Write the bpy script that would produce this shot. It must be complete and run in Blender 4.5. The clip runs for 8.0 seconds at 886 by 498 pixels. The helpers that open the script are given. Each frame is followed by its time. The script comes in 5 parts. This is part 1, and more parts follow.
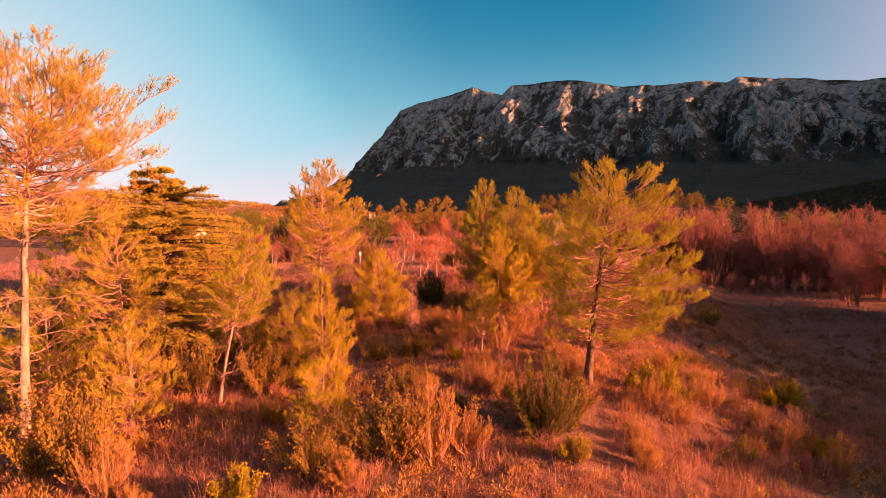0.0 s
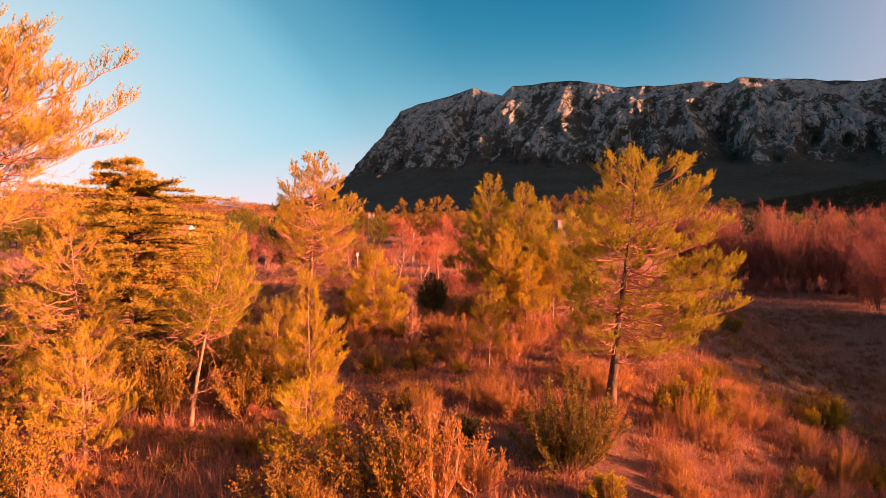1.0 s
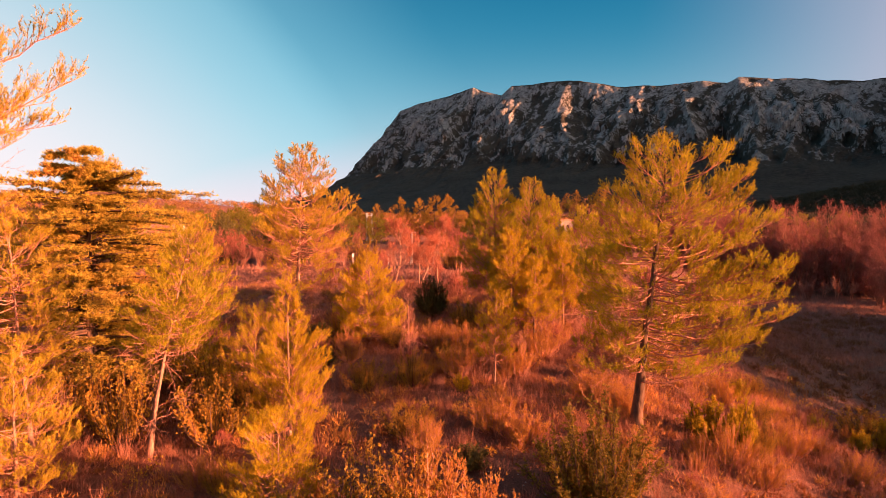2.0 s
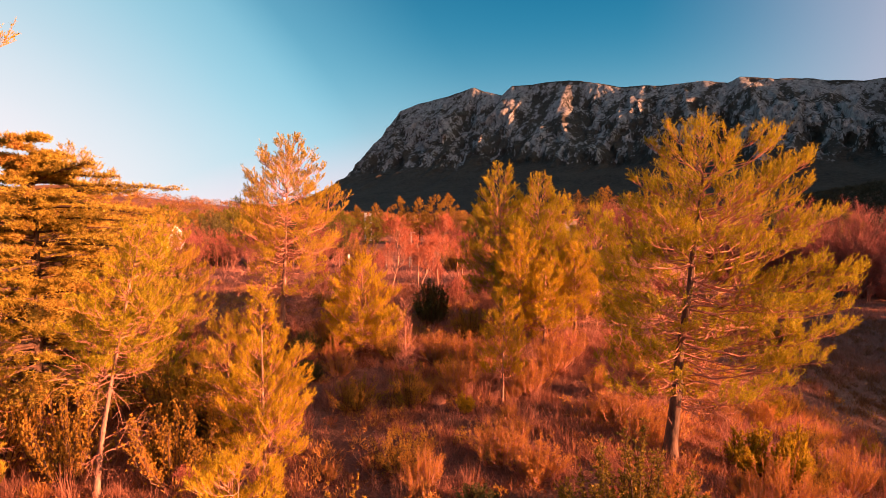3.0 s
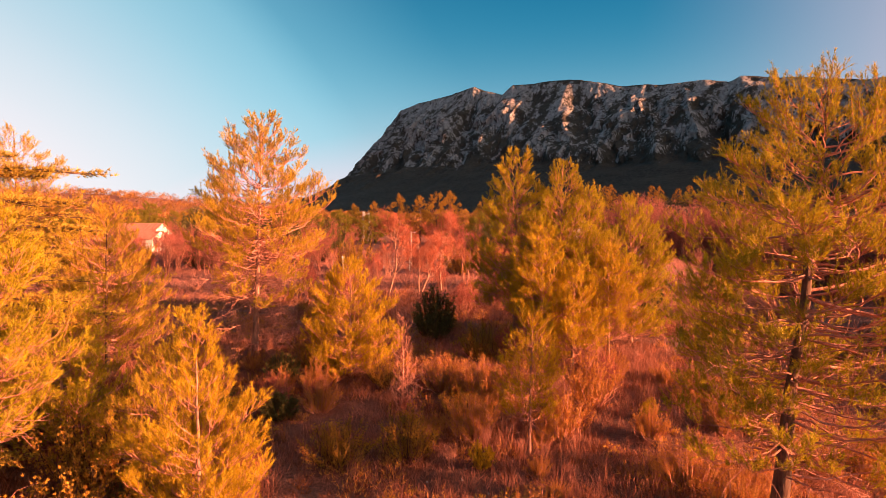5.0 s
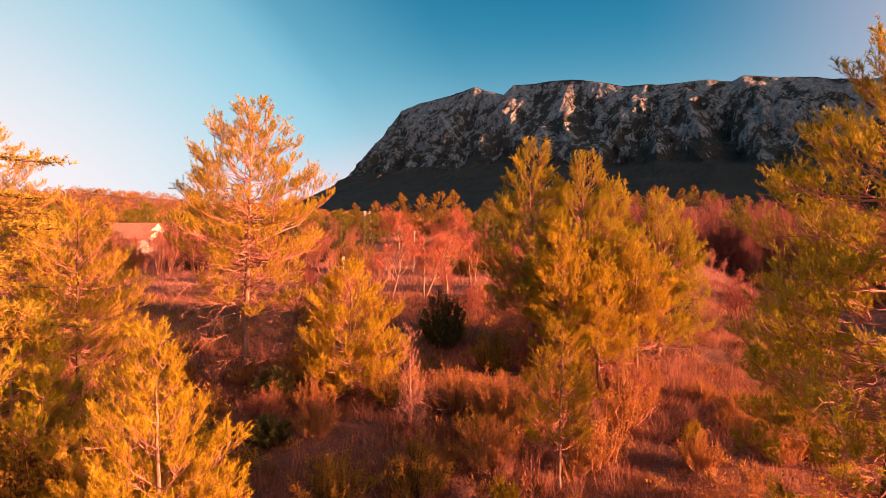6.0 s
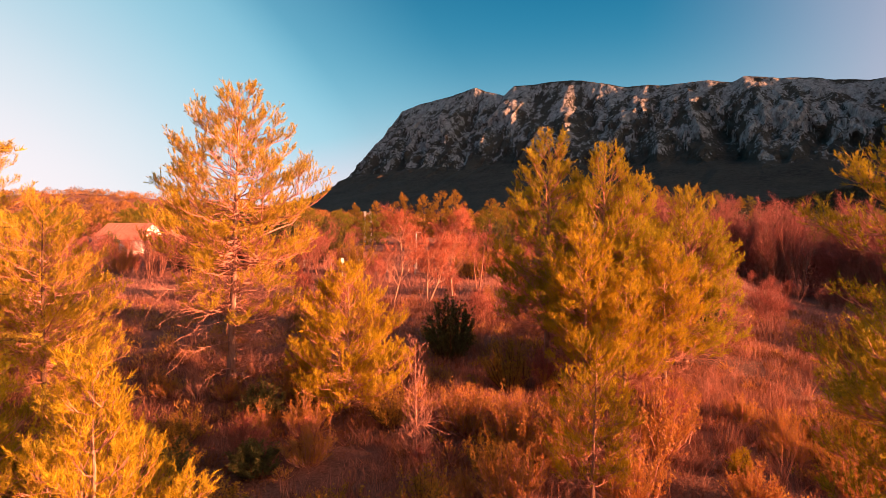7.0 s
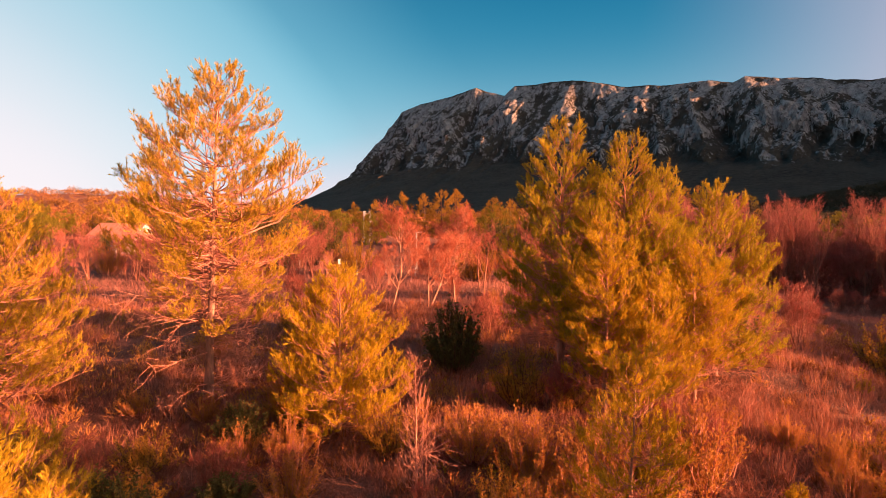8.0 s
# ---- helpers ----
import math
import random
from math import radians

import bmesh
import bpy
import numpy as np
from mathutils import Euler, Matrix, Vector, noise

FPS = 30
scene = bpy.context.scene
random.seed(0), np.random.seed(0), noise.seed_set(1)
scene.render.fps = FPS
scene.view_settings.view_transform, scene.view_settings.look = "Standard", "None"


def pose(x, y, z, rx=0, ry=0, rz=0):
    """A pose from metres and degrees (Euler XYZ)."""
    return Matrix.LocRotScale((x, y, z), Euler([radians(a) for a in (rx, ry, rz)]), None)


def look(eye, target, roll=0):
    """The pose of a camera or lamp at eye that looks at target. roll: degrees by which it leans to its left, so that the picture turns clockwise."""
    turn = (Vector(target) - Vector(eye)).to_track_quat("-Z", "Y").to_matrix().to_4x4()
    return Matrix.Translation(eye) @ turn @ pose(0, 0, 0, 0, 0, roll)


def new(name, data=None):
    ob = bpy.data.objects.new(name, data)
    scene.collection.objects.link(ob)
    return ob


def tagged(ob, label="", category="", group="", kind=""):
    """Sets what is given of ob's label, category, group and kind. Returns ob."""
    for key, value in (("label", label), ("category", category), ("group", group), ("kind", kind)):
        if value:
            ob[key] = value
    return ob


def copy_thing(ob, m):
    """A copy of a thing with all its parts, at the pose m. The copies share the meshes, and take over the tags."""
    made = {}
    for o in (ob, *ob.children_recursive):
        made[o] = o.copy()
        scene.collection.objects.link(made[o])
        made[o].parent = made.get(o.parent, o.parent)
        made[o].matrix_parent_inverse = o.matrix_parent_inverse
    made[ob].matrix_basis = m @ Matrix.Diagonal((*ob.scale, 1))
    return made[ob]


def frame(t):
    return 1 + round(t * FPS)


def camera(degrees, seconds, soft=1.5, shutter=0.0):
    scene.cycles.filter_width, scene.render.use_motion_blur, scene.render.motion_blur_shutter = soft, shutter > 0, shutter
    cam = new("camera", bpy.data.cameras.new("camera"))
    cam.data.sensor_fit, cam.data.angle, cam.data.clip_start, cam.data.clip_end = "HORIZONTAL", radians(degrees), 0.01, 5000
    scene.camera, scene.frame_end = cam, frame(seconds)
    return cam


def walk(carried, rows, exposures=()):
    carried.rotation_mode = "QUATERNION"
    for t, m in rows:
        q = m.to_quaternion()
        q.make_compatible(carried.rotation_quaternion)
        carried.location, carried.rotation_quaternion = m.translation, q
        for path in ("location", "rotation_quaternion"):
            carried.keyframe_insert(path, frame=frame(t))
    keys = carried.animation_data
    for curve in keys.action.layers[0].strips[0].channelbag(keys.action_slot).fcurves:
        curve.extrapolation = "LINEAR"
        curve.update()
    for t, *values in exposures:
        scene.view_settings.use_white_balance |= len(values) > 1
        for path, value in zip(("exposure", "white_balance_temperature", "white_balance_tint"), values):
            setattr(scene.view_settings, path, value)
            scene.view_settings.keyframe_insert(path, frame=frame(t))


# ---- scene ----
cam = camera(75.0, 8.0, soft=0.8)
PATH = [
    (0.0, (0.013, 0.256, 7.414), (0.014, 2.254, 7.327), 0.05),
    (0.5, (-0.105, 1.671, 7.330), (-0.104, 3.669, 7.245), 0.05),
    (1.0, (-0.109, 3.345, 7.275), (-0.109, 5.344, 7.191), 0.05),
    (1.5, (-0.120, 4.846, 7.238), (-0.118, 6.844, 7.154), 0.04),
    (3.0, (-0.152, 9.155, 7.126), (-0.151, 11.153, 7.043), 0.03),
    (3.5, (-0.164, 10.481, 7.096), (-0.164, 12.479, 7.013), 0.03),
    (4.0, (-0.220, 11.747, 7.079), (-0.220, 13.745, 6.996), 0.02),
    (4.5, (-0.273, 12.890, 7.064), (-0.272, 14.888, 6.980), 0.0),
    (6.0, (-0.724, 16.389, 6.946), (-0.728, 18.387, 6.863), -0.03),
    (6.5, (-0.880, 17.440, 6.912), (-0.884, 19.438, 6.831), -0.03),
    (7.0, (-0.976, 18.455, 6.880), (-0.981, 20.453, 6.800), -0.02),
    (7.5, (-1.030, 19.480, 6.845), (-1.036, 21.478, 6.765), 0.0),
    (8.0, (-1.079, 20.504, 6.820), (-1.085, 22.502, 6.741), 0.0),
]
walk(cam, [(t, look(eye, target, roll)) for t, eye, target, roll in PATH])

# ---- sky and sun ----
SUN_FROM = Vector((0.94, -0.33, 0.0)).normalized()   # where the low sun stands, seen from above
SUN_UP = radians(11.5)
sun_data = bpy.data.lights.new("sun", "SUN")
sun_data.energy, sun_data.angle, sun_data.color = 5.0, radians(0.7), (1.0, 0.41, 0.205)
sun = new("sun", sun_data)
sun_dir = Vector((SUN_FROM.x * math.cos(SUN_UP), SUN_FROM.y * math.cos(SUN_UP), math.sin(SUN_UP)))
sun.matrix_world = look(sun_dir * 300 + Vector((0, 30, 0)), (0, 30, 0))

world = bpy.data.worlds.new("evening_sky")
scene.world = world
world.use_nodes = True
wn, wl = world.node_tree.nodes, world.node_tree.links
wn.clear()
w_out = wn.new("ShaderNodeOutputWorld")
w_bg = wn.new("ShaderNodeBackground")
wl.new(w_bg.outputs[0], w_out.inputs[0])
w_sky = wn.new("ShaderNodeTexSky")
w_sky.sky_type, w_sky.sun_disc = "NISHITA", False
w_sky.sun_elevation = SUN_UP
w_sky.sun_rotation = math.atan2(SUN_FROM.x, SUN_FROM.y)
w_sky.air_density, w_sky.dust_density, w_sky.ozone_density = 1.0, 0.6, 2.0
w_co = wn.new("ShaderNodeTexCoord")


def w_math(op, a, b=None, clamp=False):
    n = wn.new("ShaderNodeMath")
    n.operation, n.use_clamp = op, clamp
    for i, v in enumerate((a, b)):
        if v is None:
            continue
        if isinstance(v, (int, float)):
            n.inputs[i].default_value = v
        else:
            wl.new(v, n.inputs[i])
    return n.outputs[0]


def w_ramp(fac, stops):
    n = wn.new("ShaderNodeValToRGB")
    n.color_ramp.interpolation = "B_SPLINE"
    while len(n.color_ramp.elements) < len(stops):
        n.color_ramp.elements.new(0.5)
    for e, (p, c) in zip(n.color_ramp.elements, stops):
        e.position, e.color = p, (*c, 1)
    wl.new(fac, n.inputs[0])
    return n.outputs[0]


def w_mix(fac, a, b, kind="MIX"):
    n = wn.new("ShaderNodeMixRGB")
    n.blend_type = kind
    for i, v in enumerate((fac, a, b)):
        if isinstance(v, (int, float)):
            n.inputs[i].default_value = v
        elif isinstance(v, tuple):
            n.inputs[i].default_value = (*v, 1)
        else:
            wl.new(v, n.inputs[i])
    return n.outputs[0]


w_sep = wn.new("ShaderNodeSeparateXYZ")
wl.new(w_co.outputs["Generated"], w_sep.inputs[0])
# a clear evening gradient: pale towards the horizon, teal overhead
w_height = w_ramp(w_sep.outputs[2], [(0.0, (0.80, 0.66, 0.64)), (0.06, (0.68, 0.60, 0.60)), (0.13, (0.38, 0.48, 0.55)), (0.20, (0.125, 0.345, 0.47)),
                                     (0.28, (0.022, 0.212, 0.355)), (0.36, (0.002, 0.158, 0.298)), (1.0, (0.003, 0.10, 0.21))])
# the pale glow of the open, hazy side of the sky: teal at its rim, near white at its heart
w_dot = wn.new("ShaderNodeVectorMath")
w_dot.operation = "DOT_PRODUCT"
wl.new(w_co.outputs["Generated"], w_dot.inputs[0])
w_dot.inputs[1].default_value = Vector((-0.80, 0.60, -0.35)).normalized()
w_glow = w_ramp(w_dot.outputs["Value"], [(0.44, (0, 0, 0)), (0.60, (0.40, 0.40, 0.40)), (0.65, (0.66, 0.66, 0.66)), (0.77, (0.92, 0.92, 0.92)), (0.86, (1, 1, 1))])
w_pale = w_ramp(w_dot.outputs["Value"], [(0.60, (0.26, 0.60, 0.74)), (0.70, (0.39, 0.65, 0.75)), (0.77, (0.52, 0.66, 0.74)), (0.83, (0.69, 0.715, 0.76)), (0.87, (0.79, 0.735, 0.775)), (0.95, (0.84, 0.76, 0.78))])
w_veil = wn.new("ShaderNodeVectorMath")
w_veil.operation = "DOT_PRODUCT"
wl.new(w_co.outputs["Generated"], w_veil.inputs[0])
w_veil.inputs[1].default_value = Vector((0.90, 0.42, 0.10)).normalized()
w_mauve = w_ramp(w_veil.outputs["Value"], [(0.68, (0, 0, 0)), (0.78, (0.18, 0.18, 0.18)), (0.86, (0.56, 0.56, 0.56)), (0.90, (0.84, 0.84, 0.84)), (1.0, (1, 1, 1))])
w_low = w_math("SUBTRACT", 1.0, w_math("MULTIPLY", w_sep.outputs[2], 0.25), True)
w_fade = w_mix(1.0, w_glow, w_low, "MULTIPLY")
# the warm glow round the low sun
w_sun = wn.new("ShaderNodeVectorMath")
w_sun.operation = "DOT_PRODUCT"
wl.new(w_co.outputs["Generated"], w_sun.inputs[0])
w_sun.inputs[1].default_value = sun_dir
w_warm = w_ramp(w_sun.outputs["Value"], [(0.30, (0, 0, 0)), (0.75, (0.45, 0.24, 0.16)), (1.0, (2.4, 1.15, 0.62))])
w_grad = w_mix(w_fade, w_mix(w_mauve, w_height, (0.295, 0.335, 0.47)), w_pale, "LIGHTEN")
w_nish = w_mix(1.0, w_sky.outputs[0], (0.09, 0.09, 0.09), "MULTIPLY")
wl.new(w_mix(1.0, w_mix(0.97, w_nish, w_grad), w_warm, "ADD"), w_bg.inputs[0])
w_bg.inputs[1].default_value = 0.23
scene.view_settings.exposure = 2.42

# ---- materials ----
def material(name):
    m = bpy.data.materials.new(name)
    m.use_nodes = True
    m.node_tree.nodes.clear()
    return m, m.node_tree.nodes, m.node_tree.links


def put(nodes, links, kind, out=0, **values):
    """Adds a node; values are inputs by name (underscores for blanks), a socket or a number."""
    n = nodes.new(kind)
    for key, v in values.items():
        sock = n.inputs[key.replace("_", " ")]
        if isinstance(v, bpy.types.NodeSocket):
            links.new(v, sock)
        else:
            sock.default_value = v
    return n


def noise_fac(nodes, links, scale, detail=4.0, rough=0.6, lo=0.3, hi=0.7, stretch=None):
    co = nodes.new("ShaderNodeTexCoord")
    vec = co.outputs["Object"]
    if stretch:
        mp = nodes.new("ShaderNodeMapping")
        mp.inputs["Scale"].default_value = stretch
        links.new(vec, mp.inputs[0])
        vec = mp.outputs[0]
    n = put(nodes, links, "ShaderNodeTexNoise", Vector=vec, Scale=scale, Detail=detail, Roughness=rough)
    r = put(nodes, links, "ShaderNodeMapRange", Value=n.outputs[0], From_Min=lo, From_Max=hi)
    return r.outputs[0]


def mixed(nodes, links, fac, a, b, kind="MIX"):
    n = nodes.new("ShaderNodeMixRGB")
    n.blend_type = kind
    for i, v in enumerate((fac, a, b)):
        if isinstance(v, bpy.types.NodeSocket):
            links.new(v, n.inputs[i])
        elif isinstance(v, (int, float)):
            n.inputs[i].default_value = v
        else:
            n.inputs[i].default_value = (*v, 1)
    return n.outputs[0]


def finish(m, nodes, links, colour, rough=0.8, bump=None, bump_strength=0.4, bump_distance=0.05, spec=0.3):
    b = nodes.new("ShaderNodeBsdfPrincipled")
    if isinstance(colour, bpy.types.NodeSocket):
        links.new(colour, b.inputs["Base Color"])
    else:
        b.inputs["Base Color"].default_value = (*colour, 1)
    b.inputs["Roughness"].default_value = rough
    b.inputs["Specular IOR Level"].default_value = spec
    if bump is not None:
        bp = put(nodes, links, "ShaderNodeBump", Strength=bump_strength, Distance=bump_distance, Height=bump)
        links.new(bp.outputs[0], b.inputs["Normal"])
    o = nodes.new("ShaderNodeOutputMaterial")
    links.new(b.outputs[0], o.inputs[0])
    return m


def leafy(name, dark, bright, dry=None, through_light=0.36, patch=0.9):
    """Needles and leaves: two greens by leaf and by clump, a share of dry ones, light coming through."""
    m, n, l = material(name)
    geo = n.new("ShaderNodeNewGeometry")
    col = mixed(n, l, geo.outputs["Random Per Island"], dark, bright)
    col = mixed(n, l, noise_fac(n, l, patch, 3.0, 0.55, 0.35, 0.65), col, mixed(n, l, 0.5, col, bright))
    col = mixed(n, l, noise_fac(n, l, patch * 3.5, 2.0, 0.5, 0.50, 0.68), col, mixed(n, l, 0.35, col, dark))
    if dry:
        fac = noise_fac(n, l, patch * 0.6, 4.0, 0.6, 0.52, 0.74)
        col = mixed(n, l, fac, col, dry)
    d = put(n, l, "ShaderNodeBsdfPrincipled", Base_Color=col, Roughness=0.62)
    d.inputs["Specular IOR Level"].default_value = 0.18
    t = put(n, l, "ShaderNodeBsdfTranslucent", Color=col)
    mx = put(n, l, "ShaderNodeMixShader", Fac=through_light)
    l.new(d.outputs[0], mx.inputs[1])
    l.new(t.outputs[0], mx.inputs[2])
    o = n.new("ShaderNodeOutputMaterial")
    l.new(mx.outputs[0], o.inputs[0])
    return m


def barky(name, dark, light, scale=6.0):
    m, n, l = material(name)
    f = noise_fac(n, l, scale, 6.0, 0.65, 0.35, 0.65, (1, 1, 0.3))
    col = mixed(n, l, f, dark, light)
    col = mixed(n, l, noise_fac(n, l, 1.1, 2.0, 0.5, 0.4, 0.7), col, mixed(n, l, 0.5, col, light))
    return finish(m, n, l, col, 0.85, f, 0.7, 0.03)


NEEDLES = leafy("pine_needles", (0.120, 0.108, 0.008), (0.55, 0.415, 0.018))
NEEDLES_FRESH = leafy("young_pine_needles", (0.155, 0.120, 0.008), (0.66, 0.425, 0.018))
BROOM = leafy("broom_leaves", (0.16, 0.115, 0.010), (0.62, 0.40, 0.022), None, 0.36)
# darker copy of the pine needles: shade put into the leaf colour
NEEDLES_SHADED = leafy("shaded_pine_needles", (0.080, 0.085, 0.010), (0.26, 0.21, 0.02))
NEEDLES_PALE = leafy("sparse_pine_needles", (0.17, 0.122, 0.014), (0.62, 0.42, 0.030), (0.58, 0.315, 0.05))
CEDAR = leafy("cedar_needles", (0.15, 0.115, 0.020), (0.60, 0.40, 0.055), (0.56, 0.26, 0.07))
OAK_LEAVES = leafy("evergreen_oak_leaves", (0.15, 0.092, 0.018), (0.64, 0.345, 0.045), (0.60, 0.225, 0.06))
JUNIPER = leafy("juniper_needles", (0.075, 0.062, 0.012), (0.32, 0.20, 0.025), None, 0.25)
THICKET_TWIGS = leafy("thicket_twigs", (0.185, 0.059, 0.046), (0.48, 0.150, 0.118), None, 0.2)
GREY_SHRUB = leafy("grey_green_shrub_leaves", (0.26, 0.125, 0.036), (0.66, 0.31, 0.075), (0.56, 0.19, 0.07))
DARK_LEAVES = leafy("dark_evergreen_leaves", (0.060, 0.062, 0.020), (0.19, 0.155, 0.045), None, 0.15)
RED_TWIGS = leafy("red_twigs", (0.155, 0.043, 0.031), (0.47, 0.128, 0.092), None, 0.1)
STRAW = leafy("dry_grass_blades", (0.18, 0.068, 0.043), (0.54, 0.218, 0.140), (0.14, 0.048, 0.034), 0.3, 0.3)
MEADOW = leafy("meadow_grass_blades", (0.21, 0.082, 0.063), (0.46, 0.190, 0.15), (0.25, 0.085, 0.063), 0.3, 0.2)
HEATH = leafy("brown_heath", (0.12, 0.045, 0.020), (0.34, 0.13, 0.045), (0.30, 0.08, 0.035), 0.2, 0.4)
BARK = barky("pine_bark", (0.040, 0.021, 0.014), (0.17, 0.085, 0.052))
BARK_PALE = barky("pale_pine_bark", (0.16, 0.075, 0.05), (0.42, 0.22, 0.155))
TWIG_PALE = barky("dead_branch_wood", (0.26, 0.105, 0.072), (0.54, 0.235, 0.165))
BARE_BARK = barky("bare_tree_bark", (0.13, 0.045, 0.03), (0.34, 0.14, 0.09))
FAN_BARK = barky("pale_bare_tree_bark", (0.24, 0.105, 0.07), (0.46, 0.23, 0.155))
FAN_TWIGS = leafy("pink_twigs", (0.22, 0.06, 0.033), (0.50, 0.15, 0.082), None, 0.1)
NEEDLES_FAR = leafy("far_conifer_needles", (0.13, 0.085, 0.012), (0.42, 0.23, 0.03), (0.44, 0.19, 0.05), 0.4, 0.25)
WOOD_CROWN = leafy("far_wood_leaves", (0.075, 0.042, 0.014), (0.34, 0.155, 0.038), (0.38, 0.125, 0.05), 0.15, 0.05)
# evergreen leaves made darker still: the woods' shade is put into this colour
WOOD_SHADED = leafy("shade_toned_oak_leaves", (0.018, 0.019, 0.012), (0.070, 0.052, 0.024), None, 0.1, 0.05)


def ground_material():
    m, n, l = material("dry_grass_and_soil")
    big = noise_fac(n, l, 0.16, 5.0, 0.6, 0.38, 0.62)
    mid = noise_fac(n, l, 1.3, 6.0, 0.65, 0.35, 0.65)
    fine = noise_fac(n, l, 14.0, 6.0, 0.7, 0.3, 0.7)
    straw = mixed(n, l, mid, (0.125, 0.045, 0.031), (0.30, 0.110, 0.074))
    soil = mixed(n, l, fine, (0.105, 0.060, 0.042), (0.28, 0.165, 0.12))
    col = mixed(n, l, big, soil, straw)
    col = mixed(n, l, 0.45, col, mixed(n, l, fine, (0.045, 0.018, 0.012), (0.38, 0.16, 0.11)))
    at = n.new("ShaderNodeAttribute")
    at.attribute_name = "bare_soil"
    gravel = mixed(n, l, noise_fac(n, l, 26.0, 5.0, 0.75, 0.35, 0.65), (0.05, 0.024, 0.019), (0.21, 0.105, 0.08))
    edge = put(n, l, "ShaderNodeMath", 0)
    edge.operation = "MULTIPLY"
    l.new(at.outputs["Fac"], edge.inputs[0])
    l.new(noise_fac(n, l, 1.7, 5.0, 0.7, 0.25, 0.5), edge.inputs[1])
    col = mixed(n, l, edge.outputs[0], col, gravel)
    return finish(m, n, l, col, 0.95, fine, 0.8, 0.05, 0.1)


def rock_face():
    """Pale limestone broken by ledges and gullies full of dark scrub."""
    m, n, l = material("limestone_and_scrub")
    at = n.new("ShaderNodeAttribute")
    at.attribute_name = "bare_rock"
    co = n.new("ShaderNodeTexCoord")

    def slanted(scale, detail, rough, tilt, squash):
        mp = n.new("ShaderNodeMapping")
        mp.inputs["Rotation"].default_value = (0, radians(tilt), 0)
        mp.inputs["Scale"].default_value = squash
        l.new(co.outputs["Object"], mp.inputs[0])
        t = put(n, l, "ShaderNodeTexNoise", Vector=mp.outputs[0], Scale=scale, Detail=detail, Roughness=rough)
        return t.outputs[0]

    def summed(a, b, k):
        t = n.new("ShaderNodeMath")
        t.operation = "MULTIPLY_ADD"
        l.new(a, t.inputs[0])
        t.inputs[1].default_value = k
        l.new(b, t.inputs[2])
        return t.outputs[0]

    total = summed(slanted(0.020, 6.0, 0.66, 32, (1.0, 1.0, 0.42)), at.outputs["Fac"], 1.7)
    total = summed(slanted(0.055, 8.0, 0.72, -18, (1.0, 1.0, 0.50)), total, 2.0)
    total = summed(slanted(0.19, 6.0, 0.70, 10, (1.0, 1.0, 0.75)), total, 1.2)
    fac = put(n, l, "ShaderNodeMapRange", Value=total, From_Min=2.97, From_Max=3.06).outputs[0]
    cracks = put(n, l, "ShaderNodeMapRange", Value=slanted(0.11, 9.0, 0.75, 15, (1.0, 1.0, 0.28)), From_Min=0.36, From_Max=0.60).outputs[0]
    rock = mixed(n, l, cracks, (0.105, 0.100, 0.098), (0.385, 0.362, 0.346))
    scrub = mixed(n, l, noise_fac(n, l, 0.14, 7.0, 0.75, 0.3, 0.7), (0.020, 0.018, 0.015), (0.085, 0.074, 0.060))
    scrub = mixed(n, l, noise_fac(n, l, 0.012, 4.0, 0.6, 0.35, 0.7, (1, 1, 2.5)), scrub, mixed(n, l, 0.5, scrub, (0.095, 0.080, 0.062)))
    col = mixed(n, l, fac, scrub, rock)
    return finish(m, n, l, col, 0.95, slanted(0.10, 8.0, 0.72, 0, (1.0, 1.0, 0.8)), 1.0, 9.0, 0.1)


def plain(name, a, b, scale=3.0, rough=0.8):
    m, n, l = material(name)
    f = noise_fac(n, l, scale, 6.0, 0.65, 0.3, 0.7)
    return finish(m, n, l, mixed(n, l, f, a, b), rough, f, 0.3, 0.02)


GROUND = ground_material()
ROCK = rock_face()
STONE = plain("pale_limestone", (0.16, 0.12, 0.10), (0.40, 0.32, 0.27), 8.0, 0.9)
RENDER_WALL = plain("white_rendered_wall", (0.72, 0.66, 0.60), (0.82, 0.78, 0.72), 1.5)
ROOF_TILE = plain("terracotta_roof_tile", (0.40, 0.135, 0.085), (0.56, 0.23, 0.155), 4.0)
DARK_GLASS = plain("dark_window_glass", (0.02, 0.02, 0.025), (0.04, 0.04, 0.05), 2.0, 0.15)
SHUTTER = plain("brown_painted_shutter", (0.14, 0.06, 0.04), (0.22, 0.10, 0.06), 5.0)
CONCRETE = plain("grey_concrete", (0.32, 0.30, 0.28), (0.50, 0.47, 0.44), 6.0)
WHITE_PAINT = plain("white_painted_board", (0.48, 0.45, 0.44), (0.62, 0.60, 0.58), 3.0)

# ---- mesh tools ----
def unit(a):
    return a / np.maximum(np.linalg.norm(a, axis=-1, keepdims=True), 1e-9)


def mesh_data(name, v, f, mat, smooth=False):
    v = np.asarray(v, dtype=np.float32).reshape(-1, 3)
    f = np.asarray(f, dtype=np.int32)
    k = f.shape[1]
    me = bpy.data.meshes.new(name)
    me.vertices.add(len(v))
    me.vertices.foreach_set("co", v.ravel())
    me.loops.add(f.size)
    me.loops.foreach_set("vertex_index", f.ravel())
    me.polygons.add(len(f))
    me.polygons.foreach_set("loop_start", np.arange(0, f.size, k, dtype=np.int32))
    me.polygons.foreach_set("use_smooth", np.full(len(f), smooth))
    me.materials.append(mat)
    me.update(calc_edges=True)
    return me


def piece(name, geo, mat, parent=None, label="", smooth=False):
    """One mesh object out of (vertices, faces), under a thing or a part."""
    ob = new(name, mesh_data(name, geo[0], geo[1], mat, smooth))
    ob.parent = parent
    return tagged(ob, label)


